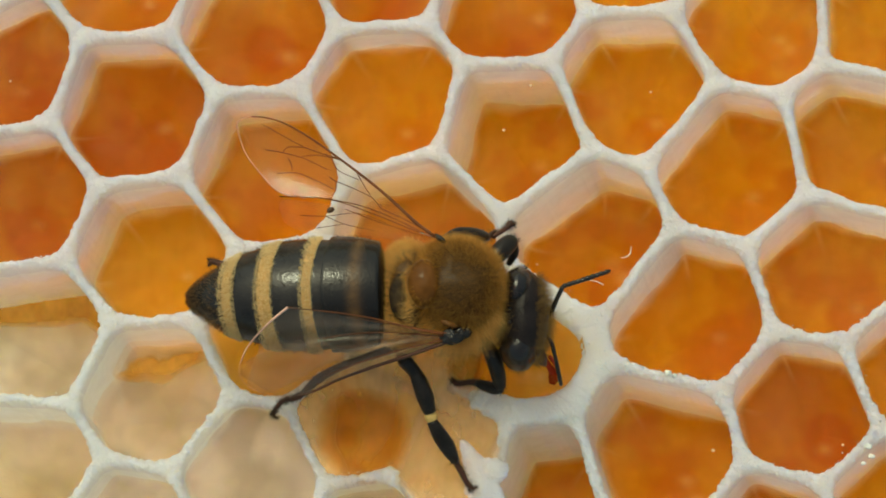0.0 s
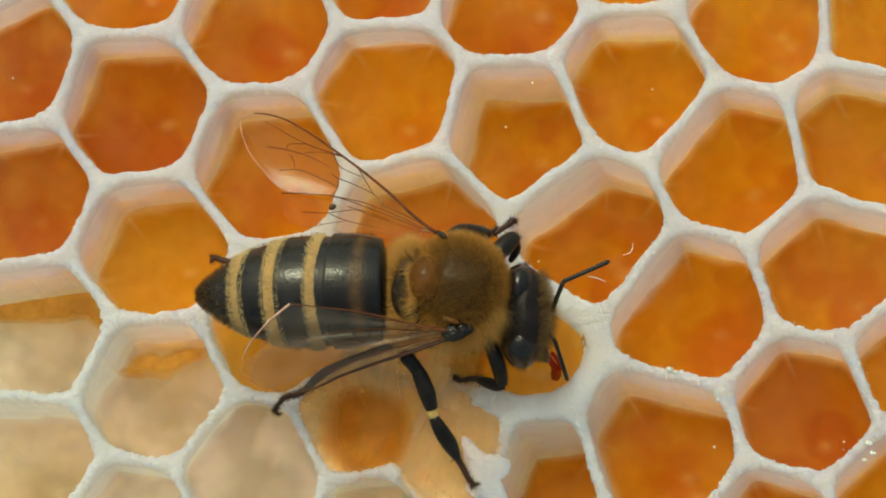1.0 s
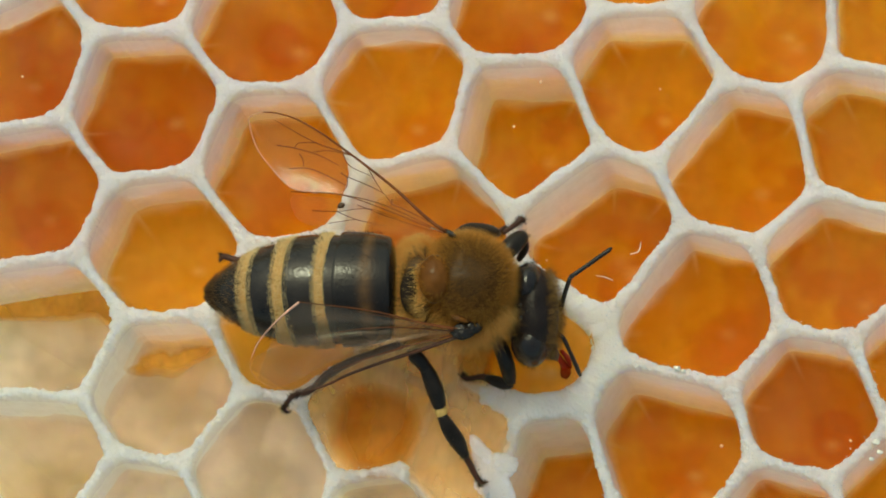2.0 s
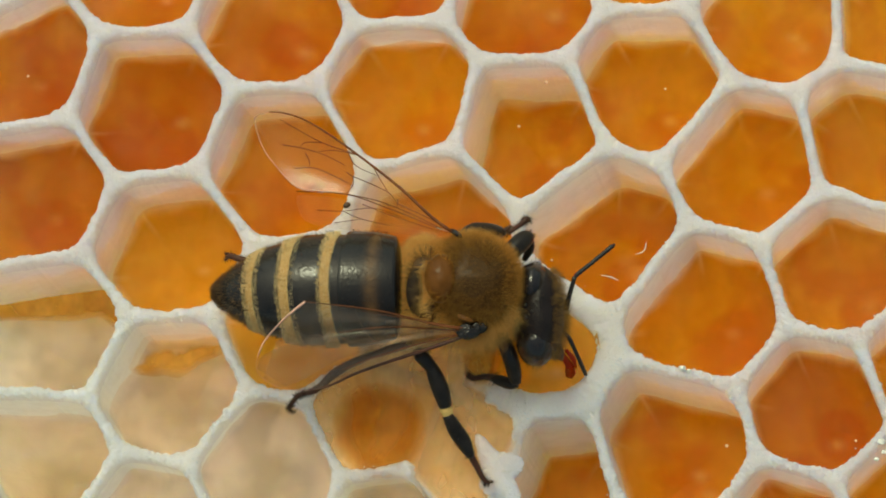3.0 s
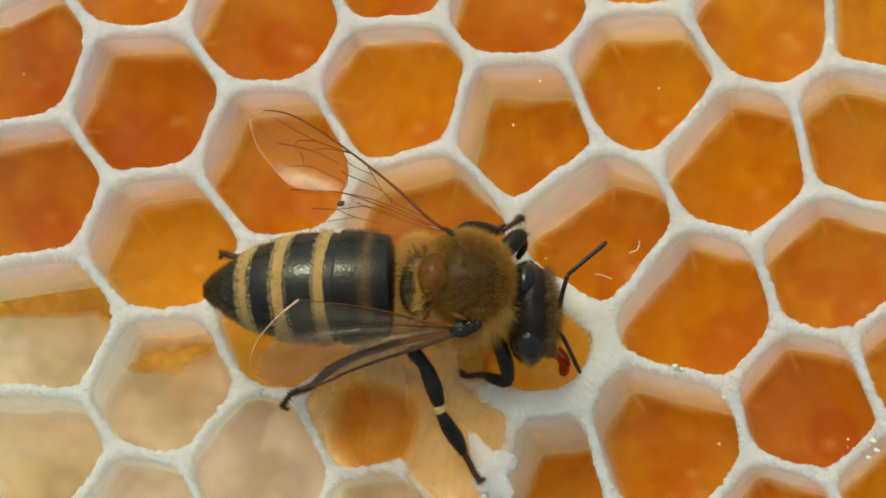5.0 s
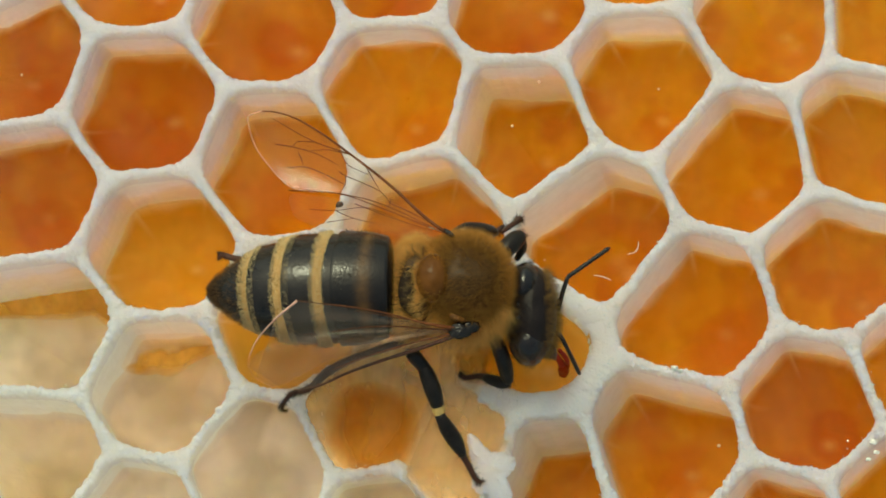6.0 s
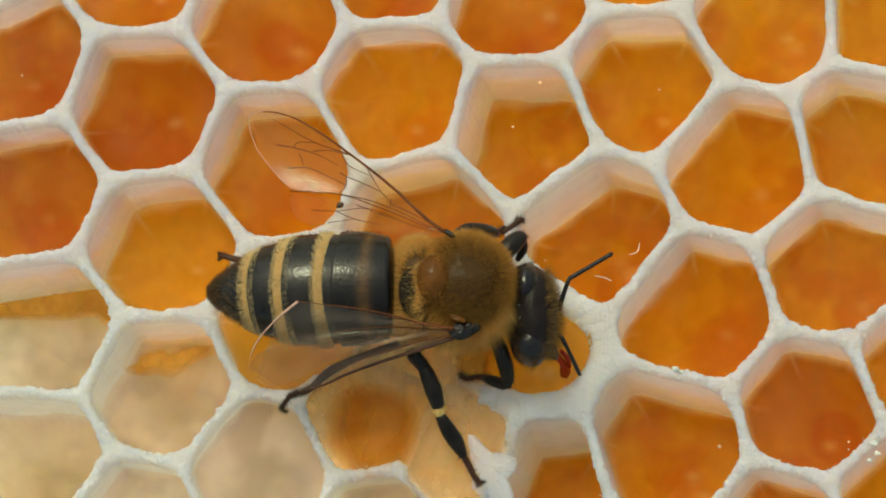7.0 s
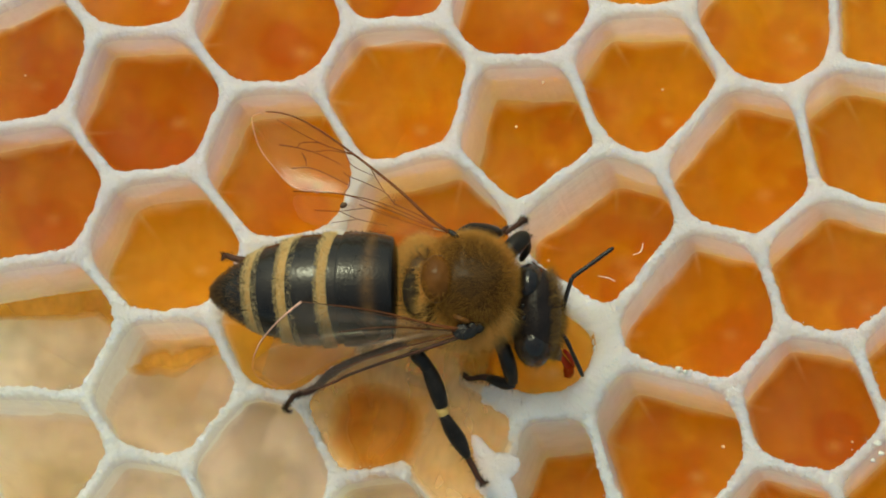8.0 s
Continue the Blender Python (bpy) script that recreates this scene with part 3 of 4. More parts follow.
def build_segment(bee, s0, s1, tan, brown, first, last):
    n, m = 64, 30
    verts, faces, slots = [], [], []
    for j in range(m + 1):
        f = j / m
        s = s0 + (s1 - s0) * f
        swell = 0.945 + 0.06 * f ** 0.7 if first else 0.93 + 0.08 * f ** 0.8
        if first and f < 0.12:
            swell *= (f / 0.12 * 0.92 + 0.08) ** 0.32
        if j == m and not last:
            swell *= 0.985
        for k in range(n):
            a = 2 * math.pi * k / n
            verts.append(abdomen_point(s, a, swell))
    for j in range(m):
        s = s0 + (s1 - s0) * (j + 0.5) / m
        for k in range(n):
            a, b = j * n + k, j * n + (k + 1) % n
            faces.append((a, b, b + n, a + n))
            slots.append(1 if tan and tan[0] < s < tan[1] - 0.03 else 2 if brown else 0)
    seg = part("abdomen_segment", verts, faces, [CHITIN, TAN_CHITIN, STRIPE], bee, slots=slots)
    if brown:
        layer = seg.data.attributes.new("stripe", "FLOAT", "POINT")
        layer.data.foreach_set("value", [math.exp(-((s0 + (s1 - s0) * j / m - brown[0]) / brown[1]) ** 2) for j in range(m + 1) for k in range(n)])
    if tan:
        pts = []
        while len(pts) < 4600:
            s, a = random.uniform(tan[0] - 0.004, tan[1] - 0.016), random.uniform(-0.5, math.pi + 0.5)
            p = abdomen_point(s, a, 0.965 if tan[0] > s0 + 0.02 else 0.985)
            pts.append((p, Vector((0.0, math.cos(a), math.sin(a)))))
        part("band_hair", *hairs(pts, 0.15, 0.006, (-0.9, 0, 0), 0.6, 0.2), BAND_FUR, seg, "short tan felt of hair")["kind"] = "stuff"
    pts = []
    for _ in range(1500 if last else 700 if s1 > 0.9 else 260):
        s, a = s0 + (s1 - s0) * (random.random() ** 0.5 if last else random.uniform(0.3, 0.95)) * 0.97, random.uniform(-0.4, math.pi + 0.4)
        pts.append((abdomen_point(s, a, 1.0), Vector((0.0, math.cos(a), math.sin(a)))))
    part("bristles", *hairs(pts, 0.16 if last else 0.14, 0.005 if last else 0.007, (-1.2, 0, 0), 0.35, 0.2), TIP_FUR if s1 > 0.9 else DARK_FUR, seg)["kind"] = "stuff"
    return seg


def build_leg(bee, upper, foot, joint=None, mat=LEG):
    leg = part("leg", *joined(*[tube(u, 12) for u in upper]), mat, bee)
    part("tarsus", *joined(*[tube(u, 8) for u in foot]), TARSUS, leg, "dark brown clawed foot")
    if joint:
        part("knee", *tube(joint, 10), JOINT, leg, "pale yellow knee membrane")
    roots = []
    for u in upper + foot:
        line = smooth_line(u, 6)
        for p, q in zip(line, line[1:]):
            for _ in range(10):
                d = Vector((random.gauss(0, 1), random.gauss(0, 1), random.gauss(0, 1))).normalized()
                roots.append((Vector(p[:3]) + d * p[3] * 0.9, d))
    part("leg_hair", *hairs(roots, 0.19, 0.006, (0, 0, 0), 0.35, 0.25), DARK_FUR, leg)["kind"] = "stuff"
    return leg


def wing_sheet(lead, trail, folds, ripple, curl=0.0):
    """A membrane between its leading and trailing edges, lightly pleated."""
    n, m = 48, 16
    a = smooth_line(lead, 10)
    b = smooth_line(trail, 10)
    verts, faces = [], []
    for i in range(n + 1):
        p = a[round(i / n * (len(a) - 1))]
        q = b[round(i / n * (len(b) - 1))]
        for j in range(m + 1):
            f = j / m
            v = p + (q - p) * f
            z = v[2] + ripple * math.sin(f * math.pi * folds) * math.sin(math.pi * f) + curl * f ** 3 + 0.5 * ripple * noise.noise(Vector((v[0], v[1], 7)))
            verts.append((v[0], v[1], z))
    for i in range(n):
        for j in range(m):
            k = i * (m + 1) + j
            faces.append((k, k + 1, k + m + 2, k + m + 1))
    return verts, faces


def vein(points, r0, r1):
    n = len(points) - 1
    return tube([(*p, r0 + (r1 - r0) * i / n) for i, p in enumerate(points)], 6, 4)


def crumpled(wing, along, across):
    """Marks the part of a wing sheet that is crumpled: a stretch of its length towards the trailing edge."""
    n, m = 48, 16
    layer = wing.data.attributes.new("crumple", "FLOAT", "POINT")
    values = []
    for i in range(n + 1):
        for j in range(m + 1):
            a, b = (i / n - along[0]) / along[1], (j / m - across[0]) / across[1]
            values.append(math.exp(-a * a - b * b))
    layer.data.foreach_set("value", values)
    return wing


# ---- small crumbs and threads on the comb ----
def torn_flap(centre, reaches, phase):
    """A thin scrap of wax whose lobes reach as far as given (degrees, millimetres), with a rounded, ragged edge."""
    n, rings = 140, 14
    verts, faces = [], []
    far = np.interp(np.arange(n) * 360 / n, [a for a, _ in reaches], [r for _, r in reaches], period=360)
    for _ in range(12):
        far = (np.roll(far, 1) + 2 * far + np.roll(far, -1)) / 4
    far = [r * (1 + 0.07 * noise.noise(Vector((4 * math.cos(a), 4 * math.sin(a), phase))) + 0.07 * noise.noise(Vector((13 * math.cos(a), 13 * math.sin(a), phase)))) for r, a in zip(far, (2 * math.pi * k / n for k in range(n)))]
    for side in (1, -1):
        for j in range(rings + 1):
            f = math.sin(j / rings * math.pi / 2)
            for k in range(n):
                a = 2 * math.pi * k / n
                x, y = f * far[k] * math.cos(a), f * far[k] * math.sin(a)
                lift = 0.12 * noise.noise(Vector((x, y, phase)) * 1.4) + 0.05 * noise.noise(Vector((x, y, phase)) * 4)
                verts.append((centre[0] + x, centre[1] + y, centre[2] - 0.1 * f * f + lift + side * 0.09 * math.sqrt(max(0.0, 1 - f ** 6))))
    size = n * (rings + 1)
    for side in (0, 1):
        for j in range(rings):
            for k in range(n):
                a, b = side * size + j * n + k, side * size + j * n + (k + 1) % n
                faces.append((a, a + n, b + n, b) if side == 0 else (a, b, b + n, a + n))
    return verts, faces


def build_grains():
    """Countless tiny flakes of dry wax that glint along the crumbly lower rims."""
    pieces = []
    for i, c in enumerate(CELLS):
        if c[1] > -1 or abs(c[0]) > 20:
            continue
        poly = [p for p, _ in cell_polygon(i)]
        for p, q in zip(poly, poly[1:] + poly[:1]):
            for _ in range(int(14 * math.hypot(q[0] - p[0], q[1] - p[1]) * (1.2 if c[0] > 1 else 0.3))):
                t = random.random()
                x, y = p[0] + (q[0] - p[0]) * t + random.gauss(0, 0.1), p[1] + (q[1] - p[1]) * t + random.gauss(0, 0.1)
                z = crest(x, y)
                if z > -0.35:
                    r = random.uniform(0.012, 0.032)
                    pieces.append(blob((x, y, z - 0.03), (r * 1.3, r, r * 0.8), 6, 4, (random.uniform(-40, 40), random.uniform(-40, 40), random.uniform(0, 180)), 0.6, 3.0))
    tagged(new("wax_grains", mesh("wax_grains", *joined(*pieces), GRAIN)), "tiny glinting flakes of dry white wax on the rims", "wax grains", kind="stuff")


def build_debris():
    for x, y, z, r in ((*(8.74, -4.45, 0.02), 0.12), (*(8.97, -4.54, 0.00), 0.09), (*(15.95, -7.16, 0.05), 0.13), (*(16.07, -7.53, 0.00), 0.1), (*(15.77, -7.78, 0.00), 0.08), (*(10.50, -5.55, -0.10), 0.06), (*(3.02, 1.22, 0.12), 0.06)):
        tagged(new("wax_crumb", mesh("wax_crumb", *blob((x, y, z), (r, r * 0.8, r * 0.7), 14, 10, rough=0.9, freq=2.6), CRUMB)), "tiny loose crumb of white wax on the rim", "wax crumb", "crumbs of wax")
    scrap = torn_flap((1.9, -8.2, 0.12), ((0, 1.0), (25, 1.1), (45, 0.85), (75, 0.68), (102, 0.85), (117, 1.75), (134, 1.0), (160, 0.6), (200, 0.62), (230, 0.9), (270, 1.0), (305, 1.35), (321, 1.2), (335, 0.62), (350, 0.82)), 0.5)
    tagged(new("wax_flap", mesh("wax_flap", *scrap, SMALL_WAX)), "torn ragged flap of white wax on the broken rim", "wax flap", "torn wax")
    thread = tube([(*(7.18, 0.03, -1.25), 0.012), (*(7.43, 0.10, -1.20), 0.02), (*(7.53, 0.22, -1.15), 0.024), (*(7.57, 0.47, -1.10), 0.012)], 6)
    tagged(new("wax_thread", mesh("wax_thread", *thread, CRUMB)), "fine pale curled thread lying on the honey", "thread")
    thread = tube([(*(5.81, -0.99, 0.05), 0.01), (*(6.14, -1.06, 0.12), 0.018), (*(6.43, -1.19, 0.12), 0.012)], 6)
    tagged(new("wax_thread", mesh("wax_thread", *thread, CRUMB)), "fine pale thread stretched across the rim", "thread")
    tagged(new("dirt_speck", mesh("dirt_speck", *blob((-3.61, 1.65, 0.10), (0.15, 0.11, 0.08), 12, 8, (0, 0, 30), 0.4, 2.0), TARSUS)), "small dark speck of dirt on the wax rim", "dirt")
    for x, y, z, r in ((*(-1.12, 6.11, -1.75), 0.05), (*(2.87, 5.10, -1.95), 0.055), (*(8.47, 6.57, -2.00), 0.05), (*(3.87, 6.57, -0.90), 0.06), (*(-15.80, 6.94, -1.35), 0.05), (*(4.10, 0.04, -2.60), 0.045), (*(15.29, -6.95, -1.62), 0.05), (*(10.60, -7.04, -2.60), 0.07)):
        tagged(new("air_bubble", mesh("air_bubble", *blob((x, y, z), (r, r, r * 0.6), 12, 8), BUBBLE)), "tiny pale air bubble on the honey", "bubble", "bubbles on the honey")


BEE_AT = (1.00, -1.36, 0.00)


def build_bee():
    bee = tagged(new("honeybee"), "worker honeybee with black and tan banded abdomen feeding on the comb", "bee")
    keyed = {}
    segs = []
    for s0, s1, tan, brown in ((0.0, 0.33, None, (0.165, 0.032)), (0.315, 0.585, (0.374, 0.452), None), (0.56, 0.775, (0.56, 0.668), None), (0.75, 0.925, (0.75, 0.846), None), (0.895, 1.0, None, None)):
        segs.append(build_segment(bee, s0, s1, tan, brown, s0 == 0.0, s1 == 1.0))
    keyed["segments"] = segs

    # thorax
    tc, tr = Vector((1.03, -1.83, 3.20)), (1.62, 1.72, 1.6)
    thorax = part("thorax", *blob(tc, tr, rough=0.04, freq=2.5), SKIN, bee, "dark thorax under golden fur")
    wc, wr = Vector((-0.70, -2.02, 2.80)), (0.95, 1.78, 1.35)
    part("waist", *blob(wc, wr), SKIN, thorax)
    sc, sr = Vector((-0.12, -1.80, 4.30)), (0.62, 0.86, 0.62)
    part("scutellum", *blob(sc, sr, rough=0.05, freq=3), BROWN_CHITIN, thorax, "glossy brown shield plate")
    part("wing_base", *joined(blob((0.90, -3.62, 4.10), (0.46, 0.3, 0.24), turn=(0, 0, 10), rough=0.3, freq=3), blob((1.25, -3.50, 4.05), (0.28, 0.22, 0.2), rough=0.3, freq=3), blob((0.44, -0.13, 3.95), (0.26, 0.1, 0.1), turn=(0, 0, -35), rough=0.2, freq=3)), CHITIN, thorax)
    part("tegula", *blob((0.74, -3.22, 4.32), (0.3, 0.11, 0.09), turn=(0, 0, -22), rough=0.2, freq=3), BROWN_CHITIN, thorax, "small brown plate over the wing root")
    fur = ellipsoid_roots(tc, tr, 14000, lambda d: -0.55 < d.z and random.random() < (0.9 - d.z) / 0.55 and (d.x > -0.75 or d.z < 0.35))
    part("thorax_fur", *hairs(fur, 0.40, 0.0036, (-0.1, 0, 0.05), 0.16, 0.2), FUR, thorax, "golden brown fur")["kind"] = "stuff"
    fur = ellipsoid_roots(tc, tr, 5200, lambda d: d.z > 0.62 and d.x > -0.55)
    part("back_fur", *hairs(fur, 0.21, 0.003, (-0.9, 0, 0.0), 0.3, 0.25), BACK_FUR, thorax, "short brown fur")["kind"] = "stuff"
    fur = ellipsoid_roots(tc, tr, 5200, lambda d: 0.35 < d.z < 0.92 and d.x > -0.6)
    part("mantle_fur", *hairs(fur, 0.27, 0.0034, (-0.5, 0, 0.05), 0.25, 0.25), MANTLE_FUR, thorax, "mid-length golden fur")["kind"] = "stuff"
    fur = ellipsoid_roots(wc, wr, 9500, lambda d: d.z > -0.5 and d.z < 0.8 and (d.x < 0.2 or d.z < 0.5))
    part("waist_fur", *hairs(fur, 0.46, 0.004, (-0.4, 0, 0.0), 0.2, 0.2), PALE_FUR, thorax, "pale golden fur")["kind"] = "stuff"
    part("metanotum", *tube([(*(-0.86, -1.40, 4.05), 0.1), (*(-0.98, -1.75, 4.22), 0.26), (*(-1.02, -2.20, 4.24), 0.34), (*(-0.92, -2.70, 4.10), 0.32), (*(-0.66, -3.09, 3.85), 0.12)], 12), DULL_CHITIN, thorax, "bare dark plate behind the shield")
    fur = [(Vector((random.gauss(-0.62, 0.12), random.gauss(-2.3, 0.45), 4.42)), Vector((-0.8, -0.2, 0.35))) for _ in range(420)]
    part("tuft", *hairs(fur, 0.5, 0.005, (0, 0, 0), 0.25, 0.3), PALE_FUR, thorax, "tuft of pale hair over the dark plate")["kind"] = "stuff"
    fur = ellipsoid_roots(tc, tr, 3200, lambda d: d.y < -0.45 and -0.6 < d.z < 0.45)
    part("fringe_fur", *hairs(fur, 0.95, 0.004, (-0.15, -0.2, -0.1), 0.2, 0.25), PALE_FUR, thorax, "long pale fringe of fur")["kind"] = "stuff"
    fur = ellipsoid_roots(sc, sr, 260, lambda d: -0.2 < d.z < 0.75)
    part("scutellum_fur", *hairs(fur, 0.3, 0.005, (-0.5, 0, 0.1), 0.3, 0.3), FUR, thorax)["kind"] = "stuff"

    # head
    hc, hr = Vector((3.37, -2.76, 2.20)), (0.94, 1.80, 1.36)
    head = part("head", *blob(hc, hr, rough=0.05, freq=2.0), HEAD, bee, "black head with short golden face hair", pivot=hc)

    def on_head(name, verts, faces, mat, label=""):
        return part(name, [Vector(v) - hc for v in verts], faces, mat, head, label)

    on_head("eye", *blob((3.11, -1.80, 2.62), (0.62, 0.84, 1.0), turn=(0, 0, -14), rough=0.03, freq=4), EYE, "glossy black compound eye")
    on_head("eye", *blob((3.25, -3.84, 2.40), (0.68, 0.84, 0.98), turn=(0, 0, 14), rough=0.03, freq=4), EYE, "glossy black compound eye")
    for spot in ((2.90, -2.60, 3.36), (3.12, -2.83, 3.42), (2.90, -3.05, 3.36)):
        on_head("ocellus", *blob(spot, (0.1, 0.1, 0.09), 12, 8), EYE)
    fur = ellipsoid_roots(hc, hr, 2600, lambda d: d.x > 0.45 and d.z > -0.6)
    on_head("face_hair", *hairs(fur, 0.38, 0.003, (0.5, 0, 0.1), 0.25, 0.3), HEAD_FUR, "short golden hair")["kind"] = "stuff"
    fur = ellipsoid_roots(hc, hr, 1800, lambda d: d.x < 0.1 and d.z > -0.3)
    on_head("crown_hair", *hairs(fur, 0.26, 0.005, (0, 0, 0.2), 0.35, 0.3), DARK_FUR)["kind"] = "stuff"
    on_head("mandible", *joined(tube([(*(4.00, -3.80, 1.60), 0.22), (*(4.15, -4.05, 1.2), 0.2), (*(4.28, -4.20, 0.75), 0.07)])), TARSUS, "dark brown jaw")
    on_head("tongue", *joined(tube([(*(4.20, -3.95, 0.80), 0.14), (*(4.45, -4.12, 0.0), 0.12), (*(4.62, -4.26, -0.65), 0.15), (*(4.68, -4.44, -0.98), 0.21), (*(4.62, -4.66, -1.05), 0.12)]), tube([(*(4.45, -3.89, 0.80), 0.07), (*(4.72, -4.08, 0.00), 0.1), (*(4.86, -4.30, -0.8), 0.05)])), TONGUE, "red tongue dipped into the honey")

    # feelers turn about their roots
    a_root = Vector((4.37, -2.62, 2.45))
    feeler = part("antenna", *joined(tube([(*a_root, 0.09), (*(4.49, -2.02, 2.85), 0.085), (*(4.62, -1.52, 3.15), 0.08)], 8)), CHITIN, bee, "elbowed black feeler", pivot=a_root)
    elbow = Vector((4.62, -1.50, 3.15))
    joints = smooth_line([elbow - a_root, Vector((5.05, -1.08, 3.20)) - a_root, Vector((5.50, -0.63, 3.25)) - a_root, Vector((5.93, -0.20, 3.25)) - a_root], 7)
    lash = part("flagellum", *tube([(*p, 0.045 if k == len(joints) - 1 else 0.074 if k % 2 == 0 else 0.094) for k, p in enumerate(joints)], 8, 3), CHITIN, feeler, pivot=elbow - a_root)
    keyed["antenna"], keyed["flagellum"], keyed["lash_at"], keyed["antenna_at"] = feeler, lash, elbow - a_root, a_root
    b_root = Vector((4.25, -3.43, 2.25))
    low = part("antenna", *joined(tube([(*b_root, 0.07), (*(4.45, -3.59, 2.25), 0.08), (*(4.63, -3.91, 2.15), 0.085)], 8), tube([(*(4.63, -3.91, 2.15), 0.07), (*(4.86, -4.31, 1.63), 0.085), (*(5.11, -4.75, 1.08), 0.08), (*(5.16, -4.80, 0.94), 0.04)], 8)), CHITIN, bee, "black feeler bent down to the honey", pivot=b_root)
    keyed["low"], keyed["low_at"] = low, b_root
    keyed["head"], keyed["head_at"] = head, hc

    # legs
    build_leg(bee, [[(*(-0.95, -4.17, 2.60), 0.12), (*(-0.85, -4.26, 2.50), 0.26), (*(-0.49, -4.66, 2.25), 0.24), (*(-0.32, -4.99, 2.15), 0.29), (*(-0.12, -5.51, 1.91), 0.31), (*(0.04, -6.01, 1.63), 0.24)],
                    [(*(0.10, -6.31, 1.56), 0.18), (*(0.37, -6.77, 1.28), 0.28), (*(0.68, -7.22, 1.01), 0.29), (*(0.90, -7.61, 0.80), 0.19), (*(0.96, -7.76, 0.66), 0.1)]],
              [[(*(0.94, -7.69, 0.66), 0.12), (*(1.19, -8.11, 0.52), 0.11), (*(1.37, -8.46, 0.45), 0.1), (*(1.56, -8.65, 0.38), 0.07), (*(1.73, -8.60, 0.24), 0.03)], [(*(1.48, -8.55, 0.38), 0.06), (*(1.46, -8.78, 0.17), 0.02)]],
              [(*(0.02, -5.97, 1.63), 0.2), (*(0.08, -6.17, 1.56), 0.24), (*(0.12, -6.35, 1.52), 0.18)])
    build_leg(bee, [[(*(1.95, -3.48, 2.35), 0.25), (*(2.22, -3.89, 2.05), 0.28), (*(2.43, -4.41, 1.63), 0.29), (*(2.54, -4.81, 1.21), 0.26), (*(2.59, -5.08, 1.01), 0.2)], [(*(2.63, -5.08, 1.01), 0.2), (*(2.38, -5.10, 0.87), 0.22), (*(1.98, -4.95, 0.66), 0.2), (*(1.73, -4.85, 0.52), 0.12)]],
              [[(*(1.90, -4.90, 0.59), 0.16), (*(1.53, -4.79, 0.38), 0.11), (*(1.20, -4.82, 0.24), 0.1), (*(0.99, -4.81, 0.17), 0.09), (*(0.79, -4.71, 0.10), 0.03)], [(*(1.04, -4.81, 0.17), 0.06), (*(0.83, -4.59, 0.10), 0.03)]])
    build_leg(bee, [[(*(2.27, -0.98, 2.15), 0.2), (*(2.37, -0.62, 2.25), 0.3), (*(2.66, -0.23, 2.15), 0.36), (*(3.00, 0.10, 1.91), 0.3), (*(3.08, 0.19, 1.77), 0.1)], [(*(3.04, 0.13, 1.77), 0.2), (*(3.12, -0.22, 1.35), 0.17), (*(2.92, -0.59, 1.08), 0.1)]],
              [[(*(2.37, 0.47, 0.80), 0.08), (*(2.67, 0.71, 0.66), 0.09), (*(2.88, 0.88, 0.52), 0.1), (*(3.05, 1.04, 0.45), 0.13), (*(3.18, 0.97, 0.38), 0.05)], [(*(2.96, 0.95, 0.52), 0.08), (*(2.97, 1.14, 0.38), 0.03)]])
    build_leg(bee, [[(*(0.33, -0.36, 2.15), 0.25), (*(0.94, 0.19, 2.35), 0.3), (*(1.45, 0.29, 2.15), 0.32), (*(1.98, 0.34, 1.63), 0.24), (*(2.19, 0.35, 1.35), 0.1)]],
              [[(*(2.11, 0.35, 1.35), 0.12), (*(2.27, 0.56, 0.80), 0.1), (*(2.47, 0.80, 0.38), 0.06)]])
    build_leg(bee, [[(*(-0.38, -3.51, 2.50), 0.18), (*(-1.34, -3.87, 2.45), 0.16), (*(-2.11, -4.11, 2.40), 0.15), (*(-2.92, -4.36, 2.20), 0.12)], [(*(-2.82, -4.32, 2.20), 0.14), (*(-3.44, -4.55, 1.90), 0.15), (*(-3.96, -4.82, 1.60), 0.17), (*(-4.42, -5.18, 1.20), 0.13), (*(-4.68, -5.36, 1.00), 0.1)]],
              [[(*(-4.62, -5.33, 1.05), 0.13), (*(-4.89, -5.41, 0.85), 0.12), (*(-5.02, -5.42, 0.80), 0.08), (*(-5.10, -5.42, 0.75), 0.12), (*(-5.24, -5.47, 0.66), 0.07), (*(-5.32, -5.50, 0.60), 0.1), (*(-5.49, -5.67, 0.45), 0.085), (*(-5.60, -5.80, 0.30), 0.065), (*(-5.63, -5.99, 0.12), 0.04), (*(-5.47, -6.04, 0.05), 0.02)], [(*(-5.60, -5.80, 0.28), 0.06), (*(-5.77, -5.94, 0.10), 0.02)]], mat=TARSUS)
    build_leg(bee, [[(*(-1.72, -0.32, 1.91), 0.25), (*(-3.79, -0.27, 1.63), 0.28), (*(-5.87, -0.51, 1.21), 0.25), (*(-6.97, -0.63, 0.80), 0.16)]],
              [[(*(-6.89, -0.60, 0.80), 0.14), (*(-7.49, -0.46, 0.59), 0.12), (*(-7.88, -0.33, 0.45), 0.1), (*(-8.08, -0.45, 0.24), 0.04)], [(*(-7.84, -0.27, 0.45), 0.07), (*(-8.09, -0.22, 0.38), 0.03)]])

    # spread wings on the far side
    lead = [(0.26, -0.13, 4.30), (-0.48, 0.46, 4.19), (-1.39, 1.35, 4.05), (-2.30, 2.14, 3.91), (-3.22, 2.87, 3.78), (-4.14, 3.56, 3.65), (-5.06, 4.13, 3.52), (-5.78, 4.38, 3.44), (-6.29, 4.43, 3.39), (-6.70, 4.31, 3.36)]
